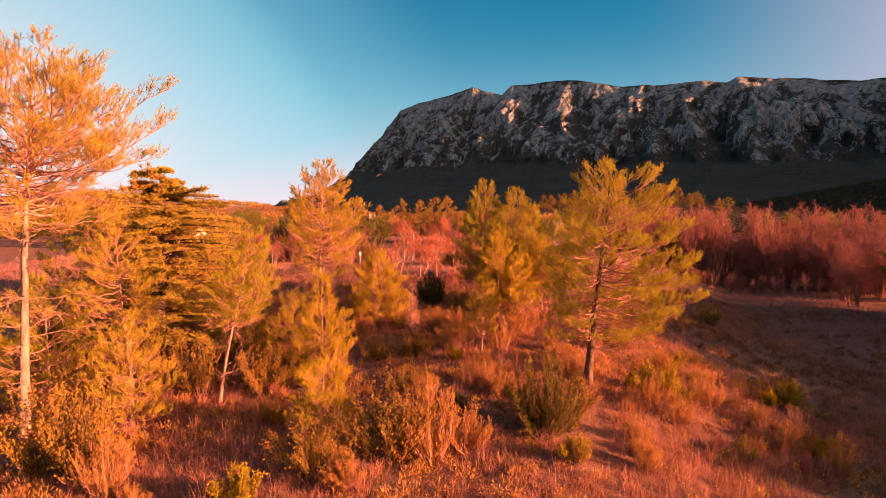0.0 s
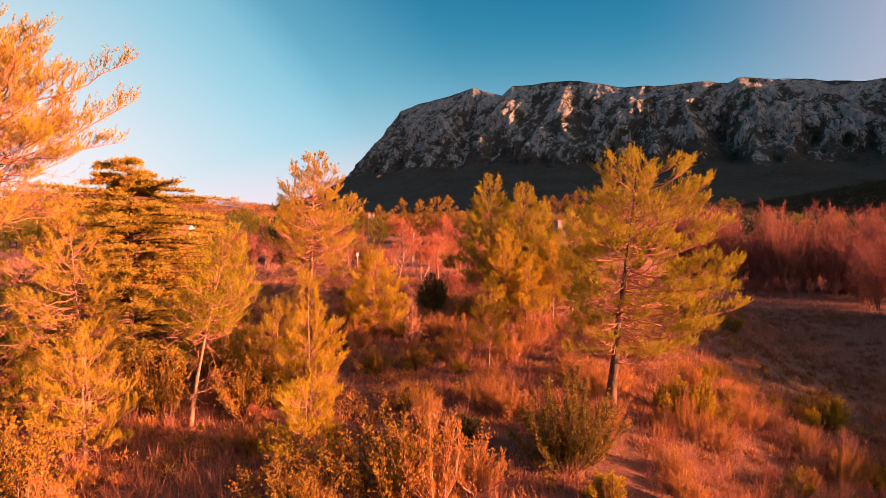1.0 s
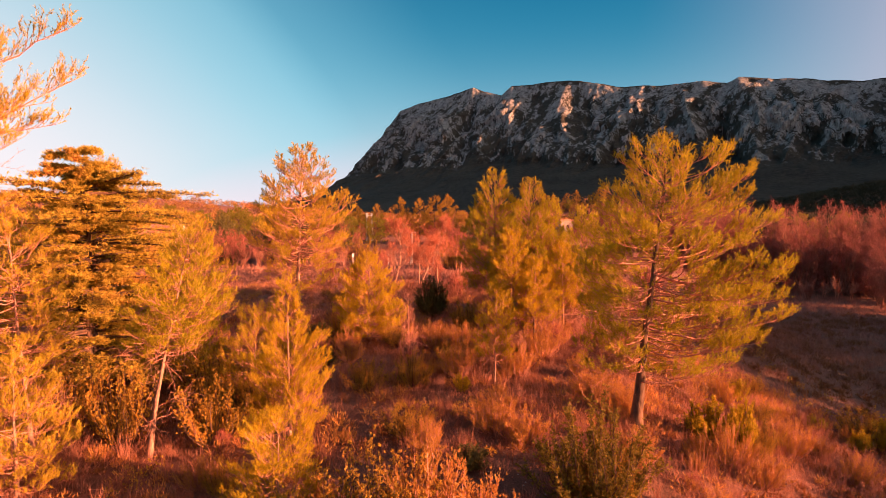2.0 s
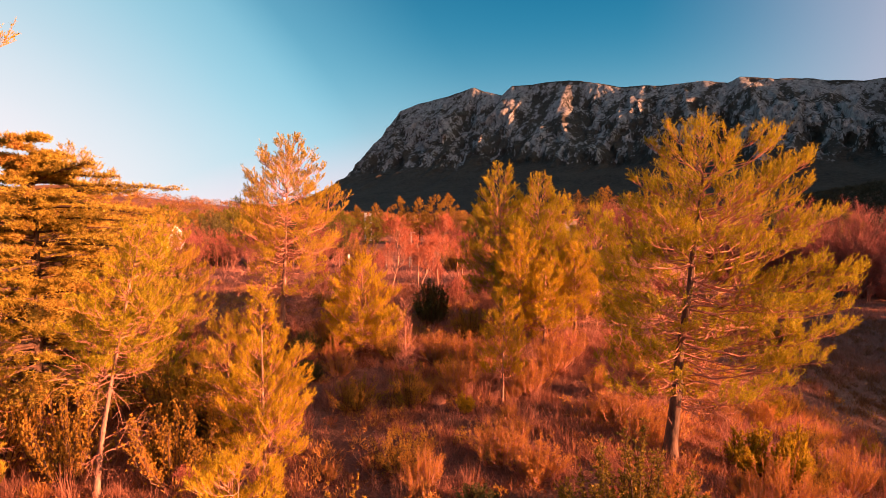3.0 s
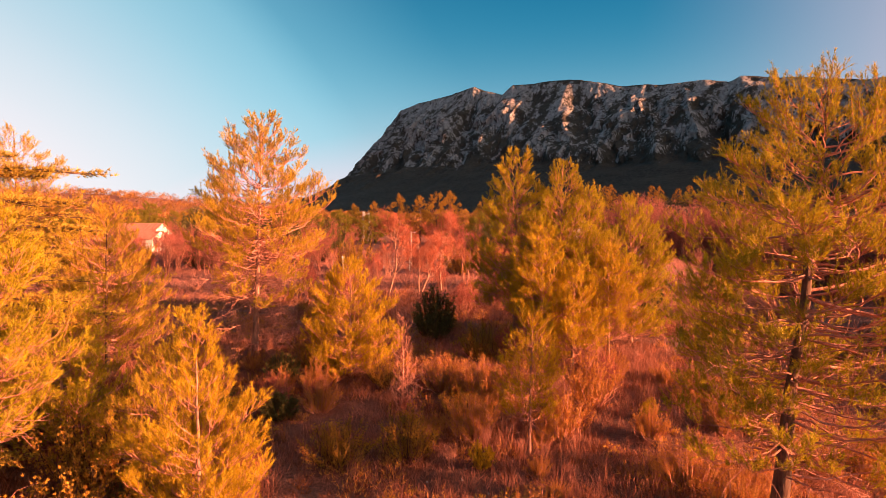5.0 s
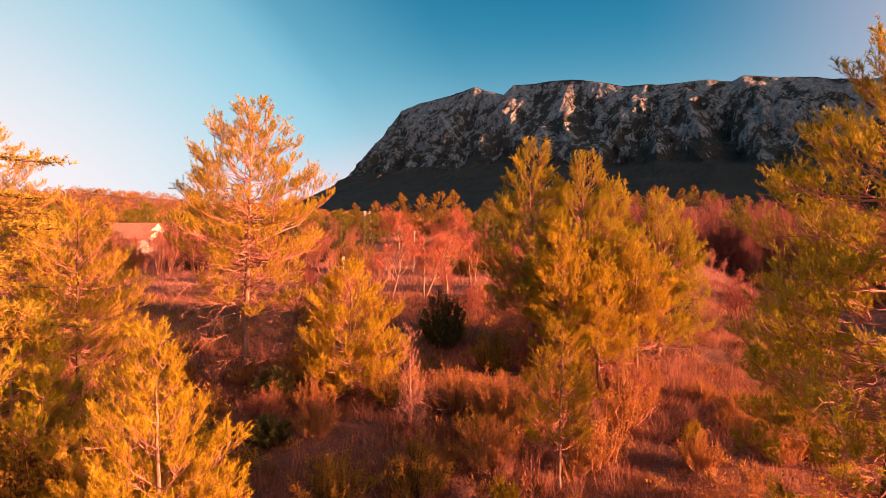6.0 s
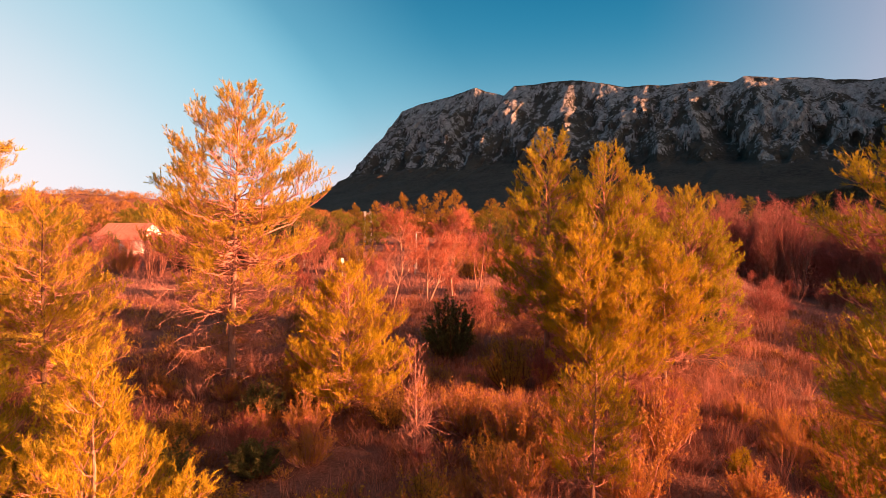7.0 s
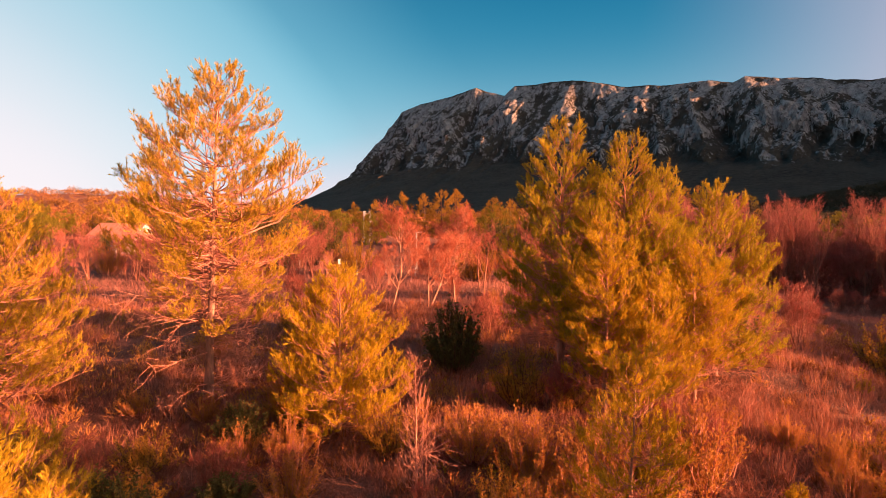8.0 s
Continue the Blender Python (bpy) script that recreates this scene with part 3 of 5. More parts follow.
def pine(x, y, label, seed, needles=None, bark=None, twig=None, name="pine_tree", group="pines", z=None, turn=0.0, **kind):
    rng = np.random.RandomState(seed)
    if y > 33:      # those that stay farther off: slightly broader needles
        kind = {**dict(per_shoot=20, needle=0.095, broad=0.0125), **kind}
    trunk, wood, crown, deadwood = pine_geometry(rng=rng, **kind)
    tree = empty(name, pose(x, y, spot(x, y) if z is None else z, 0, 0, turn), label, "tree", group)
    piece("trunk", trunk, bark or BARK, tree, smooth=True)
    tagged(piece("branchwork", wood, twig or BARK, tree), kind="stuff")
    piece("crown", crown, needles or NEEDLES, tree)
    if deadwood and y < 32:
        for limb in deadwood:
            piece("dead_branch", limb, TWIG_PALE, tree, "bare dead branch")
    elif deadwood:
        tagged(piece("deadwood", join(deadwood), TWIG_PALE, tree, "bare dead lower limbs"), kind="stuff")
    return tree


def cedar(x, y, label, seed, h=10.0, radius=4.3, tiers=16):
    """A cedar: flat plates of short needles in tiers."""
    rng = np.random.RandomState(seed)
    tree = empty("cedar_tree", pose(x, y, spot(x, y)), label, "tree")
    t = np.linspace(0, 1, 12)
    axis = np.stack([0.15 * np.sin(t * 3), 0.1 * t, h * t], 1)
    axis[0, 2] = -0.15
    piece("trunk", tube(axis, 0.19 * (1 - 0.93 * t), 9, 0.05, rng), BARK, tree, smooth=True)
    q = np.repeat(np.linspace(0.14, 0.985, tiers), 9) + rng.normal(0, 0.019, tiers * 9)
    q = np.concatenate([q, rng.uniform(0.12, 0.97, 130)])      # short boughs that fill the gaps between the plates
    n = len(q)
    az = rng.uniform(0, 2 * np.pi, n)
    ln = np.where(np.arange(n) < tiers * 9, 1.0, 0.5) * radius * np.interp(q, [0, 0.5, 0.8, 0.84, 0.875, 0.95, 1], [1.0, 1.0, 0.98, 0.95, 0.44, 0.34, 0.16]) * rng.uniform(0.6, 1.0, n) * (1 + 0.08 * np.cos(az + 0.2))
    el = np.radians(rng.normal(6, 4, n))
    d = np.stack([np.cos(az) * np.cos(el), np.sin(az) * np.cos(el), np.sin(el)], 1)
    m = 8
    tt = np.linspace(0, 1, m)
    st = np.stack([np.interp(q, t, axis[:, j]) for j in range(3)], 1)
    pts = st[:, None] + ln[:, None, None] * d[:, None] * tt[None, :, None]
    pts[:, :, 2] -= (ln[:, None] * 0.10) * tt[None] ** 2
    th = 0.03 + 0.008 * ln
    wood = [prisms(pts[:, :-1].reshape(-1, 3), pts[:, 1:].reshape(-1, 3), (th[:, None] * (1 - 0.85 * tt[None, :-1])).ravel(), (th[:, None] * (1 - 0.85 * tt[None, 1:])).ravel(), 4)]
    per = 40
    idx = np.repeat(np.arange(n), per)
    p = 0.16 + 0.84 * rng.uniform(0, 1, n * per) ** 0.8
    f = p * (m - 1)
    i0 = np.minimum(f.astype(int), m - 2)
    b0 = pts[idx, i0] + (pts[idx, i0 + 1] - pts[idx, i0]) * (f - i0)[:, None]
    lat = np.cross(d[idx], np.array([0, 0, 1.0]))
    sidew = rng.uniform(-1, 1, (len(idx), 1))
    dd = unit(d[idx] * 0.8 + lat * sidew * 1.1 + np.array([0, 0, 0.05]))
    l1 = (0.16 + 0.24 * ln[idx] * (1.1 - 0.8 * p))[:, None] * rng.uniform(0.5, 1.2, (len(idx), 1))
    b1 = b0 + dd * l1
    b1[:, 2] -= 0.10 * l1[:, 0]
    wood.append(prisms(b0, b1, 0.010 + 0 * l1, 0.004 + 0 * l1, 3))
    tagged(piece("branchwork", join(wood), BARK, tree), kind="stuff")
    k = 5
    ii = np.repeat(np.arange(len(idx)), k)
    w = np.tile(np.linspace(0.2, 1.05, k), len(idx))[:, None]
    tb = b0[ii] + (b1[ii] - b0[ii]) * w + rng.normal(0, 0.05, (len(ii), 3))
    ta = unit(dd[ii] * 0.7 + np.array([0, 0, 0.30]) + rng.normal(0, 0.25, (len(ii), 3)))
    piece("crown", blades(tb, ta, 8, 0.130, 0.027, 0.55, rng), CEDAR, tree)
    return tree


def shrub_geometry(rng, r=1.0, h=1.3, stems=26, tufts=30, leaf=0.13, broad=0.055, per_tuft=6, upright=0.5, spread=0.6):
    az = rng.uniform(0, 2 * np.pi, stems)
    out = r * rng.uniform(0, 1, stems) ** 0.6
    top = h * (1 - 0.45 * (out / r) ** 2) * rng.uniform(0.5, 1.18, stems)
    a = np.stack([np.cos(az) * out * 0.25, np.sin(az) * out * 0.25, np.full(stems, -0.08)], 1)
    c = np.stack([np.cos(az) * out, np.sin(az) * out, top], 1)
    b = (a + c) / 2 + np.stack([np.cos(az) * out * 0.15, np.sin(az) * out * 0.15, 0 * az], 1) + rng.normal(0, 0.05 * r, (stems, 3))
    wood = [prisms(a, b, 0.016 + 0 * az, 0.011 + 0 * az, 3), prisms(b, c, 0.011 + 0 * az, 0.004 + 0 * az, 3)]
    i = np.repeat(np.arange(stems), tufts)
    w = rng.uniform(0.12, 1.0, (len(i), 1))
    base = (1 - w) ** 2 * a[i] + 2 * w * (1 - w) * b[i] + w * w * c[i]
    dirn = unit(c[i] - a[i] + rng.normal(0, 0.6, (len(i), 3)) + np.array([0, 0, upright]))
    ln = rng.uniform(0.08, 0.34, (len(i), 1)) * (0.5 + 0.5 * r)
    end = base + dirn * ln
    end[:, 2] = np.maximum(end[:, 2], 0.03)
    wood.append(slivers(base, end, 0.006, rng))
    ii = np.repeat(np.arange(len(i)), 2)
    ww = np.tile([0.55, 1.0], len(i))[:, None]
    return join(wood), blades(base[ii] + (end[ii] - base[ii]) * ww, dirn[ii], per_tuft, leaf, broad, spread, rng)


def shrub_kind(name, label, leaves, bark, seed, **kw):
    rng = np.random.RandomState(seed)
    wood, leaf = shrub_geometry(rng, **kw)
    ob = empty(name, pose(0, -40, -30), label, "shrub", "shrubs of the clearing")
    tagged(piece("stem", wood, bark, ob), kind="stuff")
    piece("foliage", leaf, leaves, ob)
    return ob


def bare_geometry(rng, h=6.0, stems=1, spread=0.55, up=0.5, levels=4, kids=(7, 6, 5), thin=0.07, fine=3, first=0.25, fine_size=(0.40, 0.014)):
    """A leafless tree: limbs that fork into ever finer twigs."""
    a = np.zeros((stems, 3))
    a[:, :2] = rng.normal(0, 0.10 * (stems > 1), (stems, 2))
    a[:, 2] = -0.15
    d = unit(np.concatenate([rng.normal(0, 0.10 + 0.16 * (stems > 1), (stems, 2)), np.ones((stems, 1))], 1))
    ln = h * rng.uniform(0.55, 0.75, stems)
    r = thin * rng.uniform(0.8, 1.1, stems)
    out = []
    for lev in range(levels):
        n = len(a)
        mid = a + d * ln[:, None] * 0.5 + rng.normal(0, 0.035, (n, 3)) * ln[:, None]
        end = a + unit(d + np.array([0, 0, 0.12])) * ln[:, None]
        sides = 6 if lev == 0 else 4 if lev == 1 else 3
        if lev == levels - 1:
            out.append(slivers(a, end, 0.35 * fine_size[1] + 0.001, rng))
            break
        if lev == 2:
            out.append(prisms(a, end, r, r * 0.4, 3))
            mid = (a + end) / 2
        else:
            out += [prisms(a, mid, r, r * 0.72, sides), prisms(mid, end, r * 0.72, r * 0.3, sides)]
        k = kids[lev]
        i = np.repeat(np.arange(n), k)
        lo = first if lev == 0 else 0.18
        w = (lo + (1 - lo) * rng.uniform(0, 1, n * k) ** 0.8)[:, None]
        na = np.where(w < 0.5, a[i] + (mid[i] - a[i]) * w * 2, mid[i] + (end[i] - mid[i]) * (w * 2 - 1))
        nd = unit(d[i] + rng.normal(0, spread, (n * k, 3)) + np.array([0, 0, up]))
        ln = ln[i] * (0.62 - 0.25 * w[:, 0]) * rng.uniform(0.7, 1.15, n * k)
        r = np.maximum(r[i] * 0.42 * (1.1 - 0.5 * w[:, 0]), 0.4 * fine_size[1])
        a, d = na, nd
    tips = np.concatenate([mid, end])
    return join(out), blades(tips, np.concatenate([d, d]), fine, fine_size[0], fine_size[1], 0.5, rng)


def bare_kind(name, label, bark, twig, seed, group, category="tree", **kw):
    rng = np.random.RandomState(seed)
    wood, fine = bare_geometry(rng, **kw)
    ob = empty(name, pose(0, -40, -30), label, category, group)
    piece("trunk", wood, bark, ob)
    tagged(piece("twig_mass", fine, twig, ob), kind="stuff")
    return ob


def stand(kind, x, y, size=1.0, turn=0.0, label="", tall=1.0, sink=0.0):
    """A copy of a kind on the ground."""
    m = pose(x, y, spot(x, y) - sink, 0, 0, turn) @ Matrix.Diagonal((size, size, size * tall, 1))
    ob = copy_thing(kind, m)
    return tagged(ob, label)


def remove(kind):
    for o in (*kind.children_recursive, kind):
        bpy.data.objects.remove(o)


# the pines, nearest first
pine(-15.15, 20.9, "tall umbrella-crowned pine with a pale pinkish trunk", 11, NEEDLES_PALE, BARK_PALE, TWIG_PALE, h=14.0, radius=3.8, crown_from=0.54, shape="umbrella", top=1.0,
     lean=(0.5, 0.2), limbs=124, dense=0.95, per_shoot=24, trunk_r=0.19, dead=56, dead_from=0.12, rise=(8, 55), reach=0.50, lumps=0.4)
pine(6.5, 25.8, "large spreading pine with a dark leaning trunk and broad golden-green crown", 12, NEEDLES, BARK, TWIG_PALE, h=10.1, radius=3.25, crown_from=0.22, shape="lobed",
     lean=(1.0, 0.2), limbs=116, dense=1.2, trunk_r=0.19, dead=30, dead_from=0.16, rise=(-4, 50), side=(0.1, 0.24), reach=0.45, lumps=0.28)
pine(-4.2, 20.3, "small bright yellow-green young pine", 13, NEEDLES_FRESH, BARK_PALE, TWIG_PALE, h=2.75, radius=1.05, crown_from=0.22, shape="column", limbs=30, dense=1.5,
     trunk_r=0.045, dead=4, rise=(20, 65), broad=0.009)
pine(-5.25, 25.4, "slender young pine with a pointed top", 14, NEEDLES_FRESH, BARK_PALE, TWIG_PALE, h=5.25, radius=1.15, crown_from=0.06, shape="candle", lumps=0.5, limbs=60, dense=1.5,
     trunk_r=0.07, dead=5, rise=(35, 70), broad=0.009)
pine(-9.3, 24.1, "thin pine with a pale leaning trunk", 15, NEEDLES, BARK_PALE, TWIG_PALE, h=7.2, radius=1.25, crown_from=0.46, shape="egg", lean=(1.9, -1.0), limbs=48, dense=1.3,
     trunk_r=0.085, dead=14, rise=(10, 60))
pine(-12.8, 23.9, "thin pine with sparse orange-tinged needles", 16, NEEDLES_PALE, BARK_PALE, TWIG_PALE, h=8.3, radius=1.8, crown_from=0.35, shape="egg", lean=(-0.8, 0.3), limbs=60, dense=0.9,
     trunk_r=0.08, dead=18, rise=(5, 55))
pine(-8.0, 37.2, "tall conical pine with sparse crown and orange needles", 17, NEEDLES_PALE, BARK_PALE, TWIG_PALE, h=10.2, radius=2.7, crown_from=0.24, shape="flame", top=1.6, lean=(0.4, 0.1), limbs=118, per_shoot=27,
     dense=0.80, trunk_r=0.14, dead=64, dead_from=0.05, rise=(4, 62), reach=0.40, lumps=0.30, kinks=0.004)
pine(-3.95, 36.0, "small bushy pine with dense bright foliage", 18, NEEDLES_FRESH, BARK_PALE, TWIG_PALE, h=4.5, radius=1.85, crown_from=0.05, shape="spire", limbs=72, dense=1.35, trunk_r=0.075,
     dead=3, rise=(25, 66))
pine(2.9, 40.1, "tall dense pine growing beside a twin", 19, NEEDLES, BARK_PALE, TWIG_PALE, h=8.8, radius=2.1, crown_from=0.20, shape="spire", limbs=112, dense=1.1, trunk_r=0.13, dead=56, dead_from=0.03,
     rise=(24, 72), kinks=0.005)
pine(4.75, 39.6, "tall dense pine growing beside a twin", 20, NEEDLES, BARK_PALE, TWIG_PALE, h=8.3, radius=2.15, crown_from=0.18, shape="spire", lean=(0.1, 0.0), limbs=112, dense=1.1, trunk_r=0.13, dead=56,
     dead_from=0.03, rise=(24, 72), kinks=0.005)
pine(5.97, 39.7, "slim dense pine close against taller ones", 53, NEEDLES, BARK_PALE, TWIG_PALE, h=7.2, radius=1.6, crown_from=0.16, shape="spire", limbs=80, dense=1.2, trunk_r=0.10, dead=34, dead_from=0.03,
     rise=(28, 72), kinks=0.005)
pine(3.5, 36.9, "mid-sized bright pine with a thin trunk", 21, NEEDLES_FRESH, BARK_PALE, TWIG_PALE, h=5.6, radius=1.3, crown_from=0.20, shape="spire", lumps=0.4, limbs=70, dense=1.35, trunk_r=0.08, dead=8,
     rise=(25, 68))
pine(2.05, 30.1, "young pine with a thin pale trunk", 22, NEEDLES_FRESH, BARK_PALE, TWIG_PALE, h=4.2, radius=0.85, crown_from=0.25, shape="spire", limbs=36, dense=1.0, trunk_r=0.05, dead=6,
     rise=(15, 60))
pine(8.1, 40.0, "rounded golden pine reaching close to the ground", 23, NEEDLES, BARK_PALE, TWIG_PALE, h=6.7, radius=1.95, crown_from=0.08, shape="spire", lumps=0.3, limbs=96, dense=1.2, trunk_r=0.09, dead=20,
     dead_from=0.03, rise=(26, 70))
pine(6.5, 37.9, "mid-sized bright pine with a thin trunk", 33, NEEDLES_FRESH, BARK_PALE, TWIG_PALE, h=4.8, radius=1.3, crown_from=0.22, shape="spire", lumps=0.4, limbs=54, dense=1.25, trunk_r=0.07, dead=20, dead_from=0.04,
     rise=(22, 66))
pine(4.7, 36.6, "bushy bright pine branched to the ground", 43, NEEDLES_FRESH, BARK_PALE, TWIG_PALE, h=4.2, radius=1.2, crown_from=0.20, shape="spire", lumps=0.4, limbs=50, dense=1.25, trunk_r=0.07,
     dead=14, dead_from=0.03, rise=(24, 66))
pine(-13.0, 35.6, "rounded orange-lit pine with a thin dark trunk", 24, NEEDLES_PALE, BARK, TWIG_PALE, h=6.5, radius=2.3, crown_from=0.18, shape="egg", limbs=84, dense=0.95, trunk_r=0.10, dead=16,
     rise=(12, 62))
pine(-21.0, 42.0, "tall pine with an uneven orange-lit crown", 25, NEEDLES_PALE, BARK, TWIG_PALE, h=10.0, radius=2.8, crown_from=0.2, shape="egg", limbs=96, dense=0.9, trunk_r=0.18, dead=12, rise=(10, 62))
pine(-16.8, 31.5, "sparse pine with many dead lower branches", 26, NEEDLES_PALE, BARK_PALE, TWIG_PALE, h=7.6, radius=3.0, crown_from=0.4, shape="dome", limbs=60, dense=0.85, trunk_r=0.12, dead=30,
     dead_from=0.15, rise=(0, 50))
pine(-10.8, 29.6, "small bushy pine with dense bright foliage", 27, NEEDLES, BARK_PALE, TWIG_PALE, h=4.6, radius=1.7, crown_from=0.1, shape="egg", limbs=56, dense=1.2, trunk_r=0.07, dead=6, rise=(18, 62))
for x, y, h, r, seed in ((-15.8, 23.2, 5.6, 1.8, 34), (-11.6, 21.6, 4.0, 1.4, 35), (-17.6, 27.5, 6.6, 2.2, 36), (-7.4, 28.4, 3.6, 1.4, 37), (-18.5, 22.0, 6.0, 2.0, 38), (-15.0, 39.0, 5.4, 1.9, 39)):
    pine(x, y, "bushy orange-lit young pine among scrub", seed, NEEDLES_PALE if seed % 2 else NEEDLES, BARK_PALE, TWIG_PALE, h=h, radius=r, crown_from=0.1, shape="egg", limbs=50, dense=1.05,
         trunk_r=0.07, dead=9, rise=(16, 62))
cedar(-13.6, 28.0, "broad cedar with flat layered branches", 31, h=9.6, radius=4.3, tiers=13)

# ---- shrubs, bare trees, snag ----
KINDS = {
    "oak": shrub_kind("evergreen_shrub", "evergreen scrub oak bush with small stiff leaves", OAK_LEAVES, BARK, 101, r=1.25, h=1.6, stems=38, tufts=34, leaf=0.048, broad=0.026, per_tuft=13),
    "oak2": shrub_kind("evergreen_shrub", "evergreen scrub oak bush with small stiff leaves", OAK_LEAVES, BARK, 102, r=1.0, h=1.9, stems=34, tufts=34, leaf=0.048, broad=0.026, per_tuft=13),
    "grey": shrub_kind("grey_shrub", "grey-green upright aromatic shrub with pale stems", GREY_SHRUB, TWIG_PALE, 103, r=1.05, h=1.5, stems=44, tufts=26, leaf=0.075, broad=0.014, per_tuft=11, upright=1.3, spread=0.4),
    "grey2": shrub_kind("grey_shrub", "grey-green upright aromatic shrub with pale stems", GREY_SHRUB, TWIG_PALE, 104, r=0.8, h=1.1, stems=38, tufts=24, leaf=0.070, broad=0.014, per_tuft=11, upright=1.3, spread=0.4),
    "yellow": shrub_kind("broom_shrub", "small yellow-green leafy bush", BROOM, BARK, 105, r=0.65, h=1.0, stems=26, tufts=28, leaf=0.085, broad=0.028, per_tuft=9, upright=1.0),
    "juniper": shrub_kind("juniper_shrub", "dense dark juniper bush in dry grass", JUNIPER, BARK, 106, r=1.2, h=2.5, stems=46, tufts=44, leaf=0.07, broad=0.022, per_tuft=10, upright=0.5, spread=0.6),
    "dark": shrub_kind("holm_oak_bush", "round dark green evergreen bush", DARK_LEAVES, BARK, 107, r=0.95, h=2.2, stems=44, tufts=44, leaf=0.07, broad=0.045, per_tuft=8),
    "redtwig": bare_kind("bare_shrub", "leafless shrub of thin red twigs", BARE_BARK, RED_TWIGS, 108, "shrubs of the clearing", "shrub", h=1.3, stems=10, spread=0.5, up=0.35, levels=4, kids=(7, 5, 4), thin=0.012, fine=1, first=0.12, fine_size=(0.14, 0.006)),
    "paletwig": bare_kind("bare_shrub", "leafless shrub of pale dry twigs", TWIG_PALE, TWIG_PALE, 109, "shrubs of the clearing", "shrub", h=1.5, stems=7, spread=0.4, up=0.5, levels=4, kids=(6, 4, 3), thin=0.012, fine=1, first=0.2, fine_size=(0.14, 0.006)),
    "tree_a": bare_kind("bare_tree", "leafless young tree with upswept reddish branches", BARE_BARK, RED_TWIGS, 110, "bare trees", h=6.0, stems=1, spread=0.42, up=0.35, levels=4, kids=(13, 8, 5), thin=0.085, fine=2, first=0.28),
    "tree_b": bare_kind("bare_tree", "leafless young tree with upswept reddish branches", BARE_BARK, RED_TWIGS, 111, "bare trees", h=6.0, stems=2, spread=0.46, up=0.32, levels=4, kids=(10, 7, 5), thin=0.075, fine=2, first=0.3),
    "fan_a": bare_kind("bare_tree", "leafless fan-shaped tree with pale pink branches", FAN_BARK, FAN_TWIGS, 115, "bare trees", h=5.6, stems=1, spread=0.58, up=0.16, levels=4, kids=(15, 9, 6), thin=0.075, fine=4, first=0.20, fine_size=(0.36, 0.013)),
    "fan_b": bare_kind("bare_tree", "leafless fan-shaped tree with pale pink branches", FAN_BARK, FAN_TWIGS, 116, "bare trees", h=5.6, stems=2, spread=0.54, up=0.18, levels=4, kids=(12, 8, 6), thin=0.06, fine=4, first=0.22, fine_size=(0.36, 0.013)),
    "pole_a": bare_kind("bare_thicket_tree", "tall slim leafless tree in a red thicket", BARE_BARK, THICKET_TWIGS, 112, "bare thicket", h=9.0, stems=4, spread=0.30, up=0.55, levels=4, kids=(9, 6, 4), thin=0.08, fine=2, first=0.1),
    "pole_b": bare_kind("bare_thicket_tree", "tall slim leafless tree in a red thicket", BARE_BARK, THICKET_TWIGS, 113, "bare thicket", h=9.0, stems=3, spread=0.38, up=0.45, levels=4, kids=(10, 7, 4), thin=0.08, fine=2, first=0.08),
    "round": bare_kind("bare_thicket_tree", "round leafless red-twigged tree in a thicket", BARE_BARK, THICKET_TWIGS, 114, "bare thicket", h=6.5, stems=5, spread=0.6, up=0.2, levels=4, kids=(8, 6, 4), thin=0.07, fine=3, first=0.08),
}

FAR_ROW = []
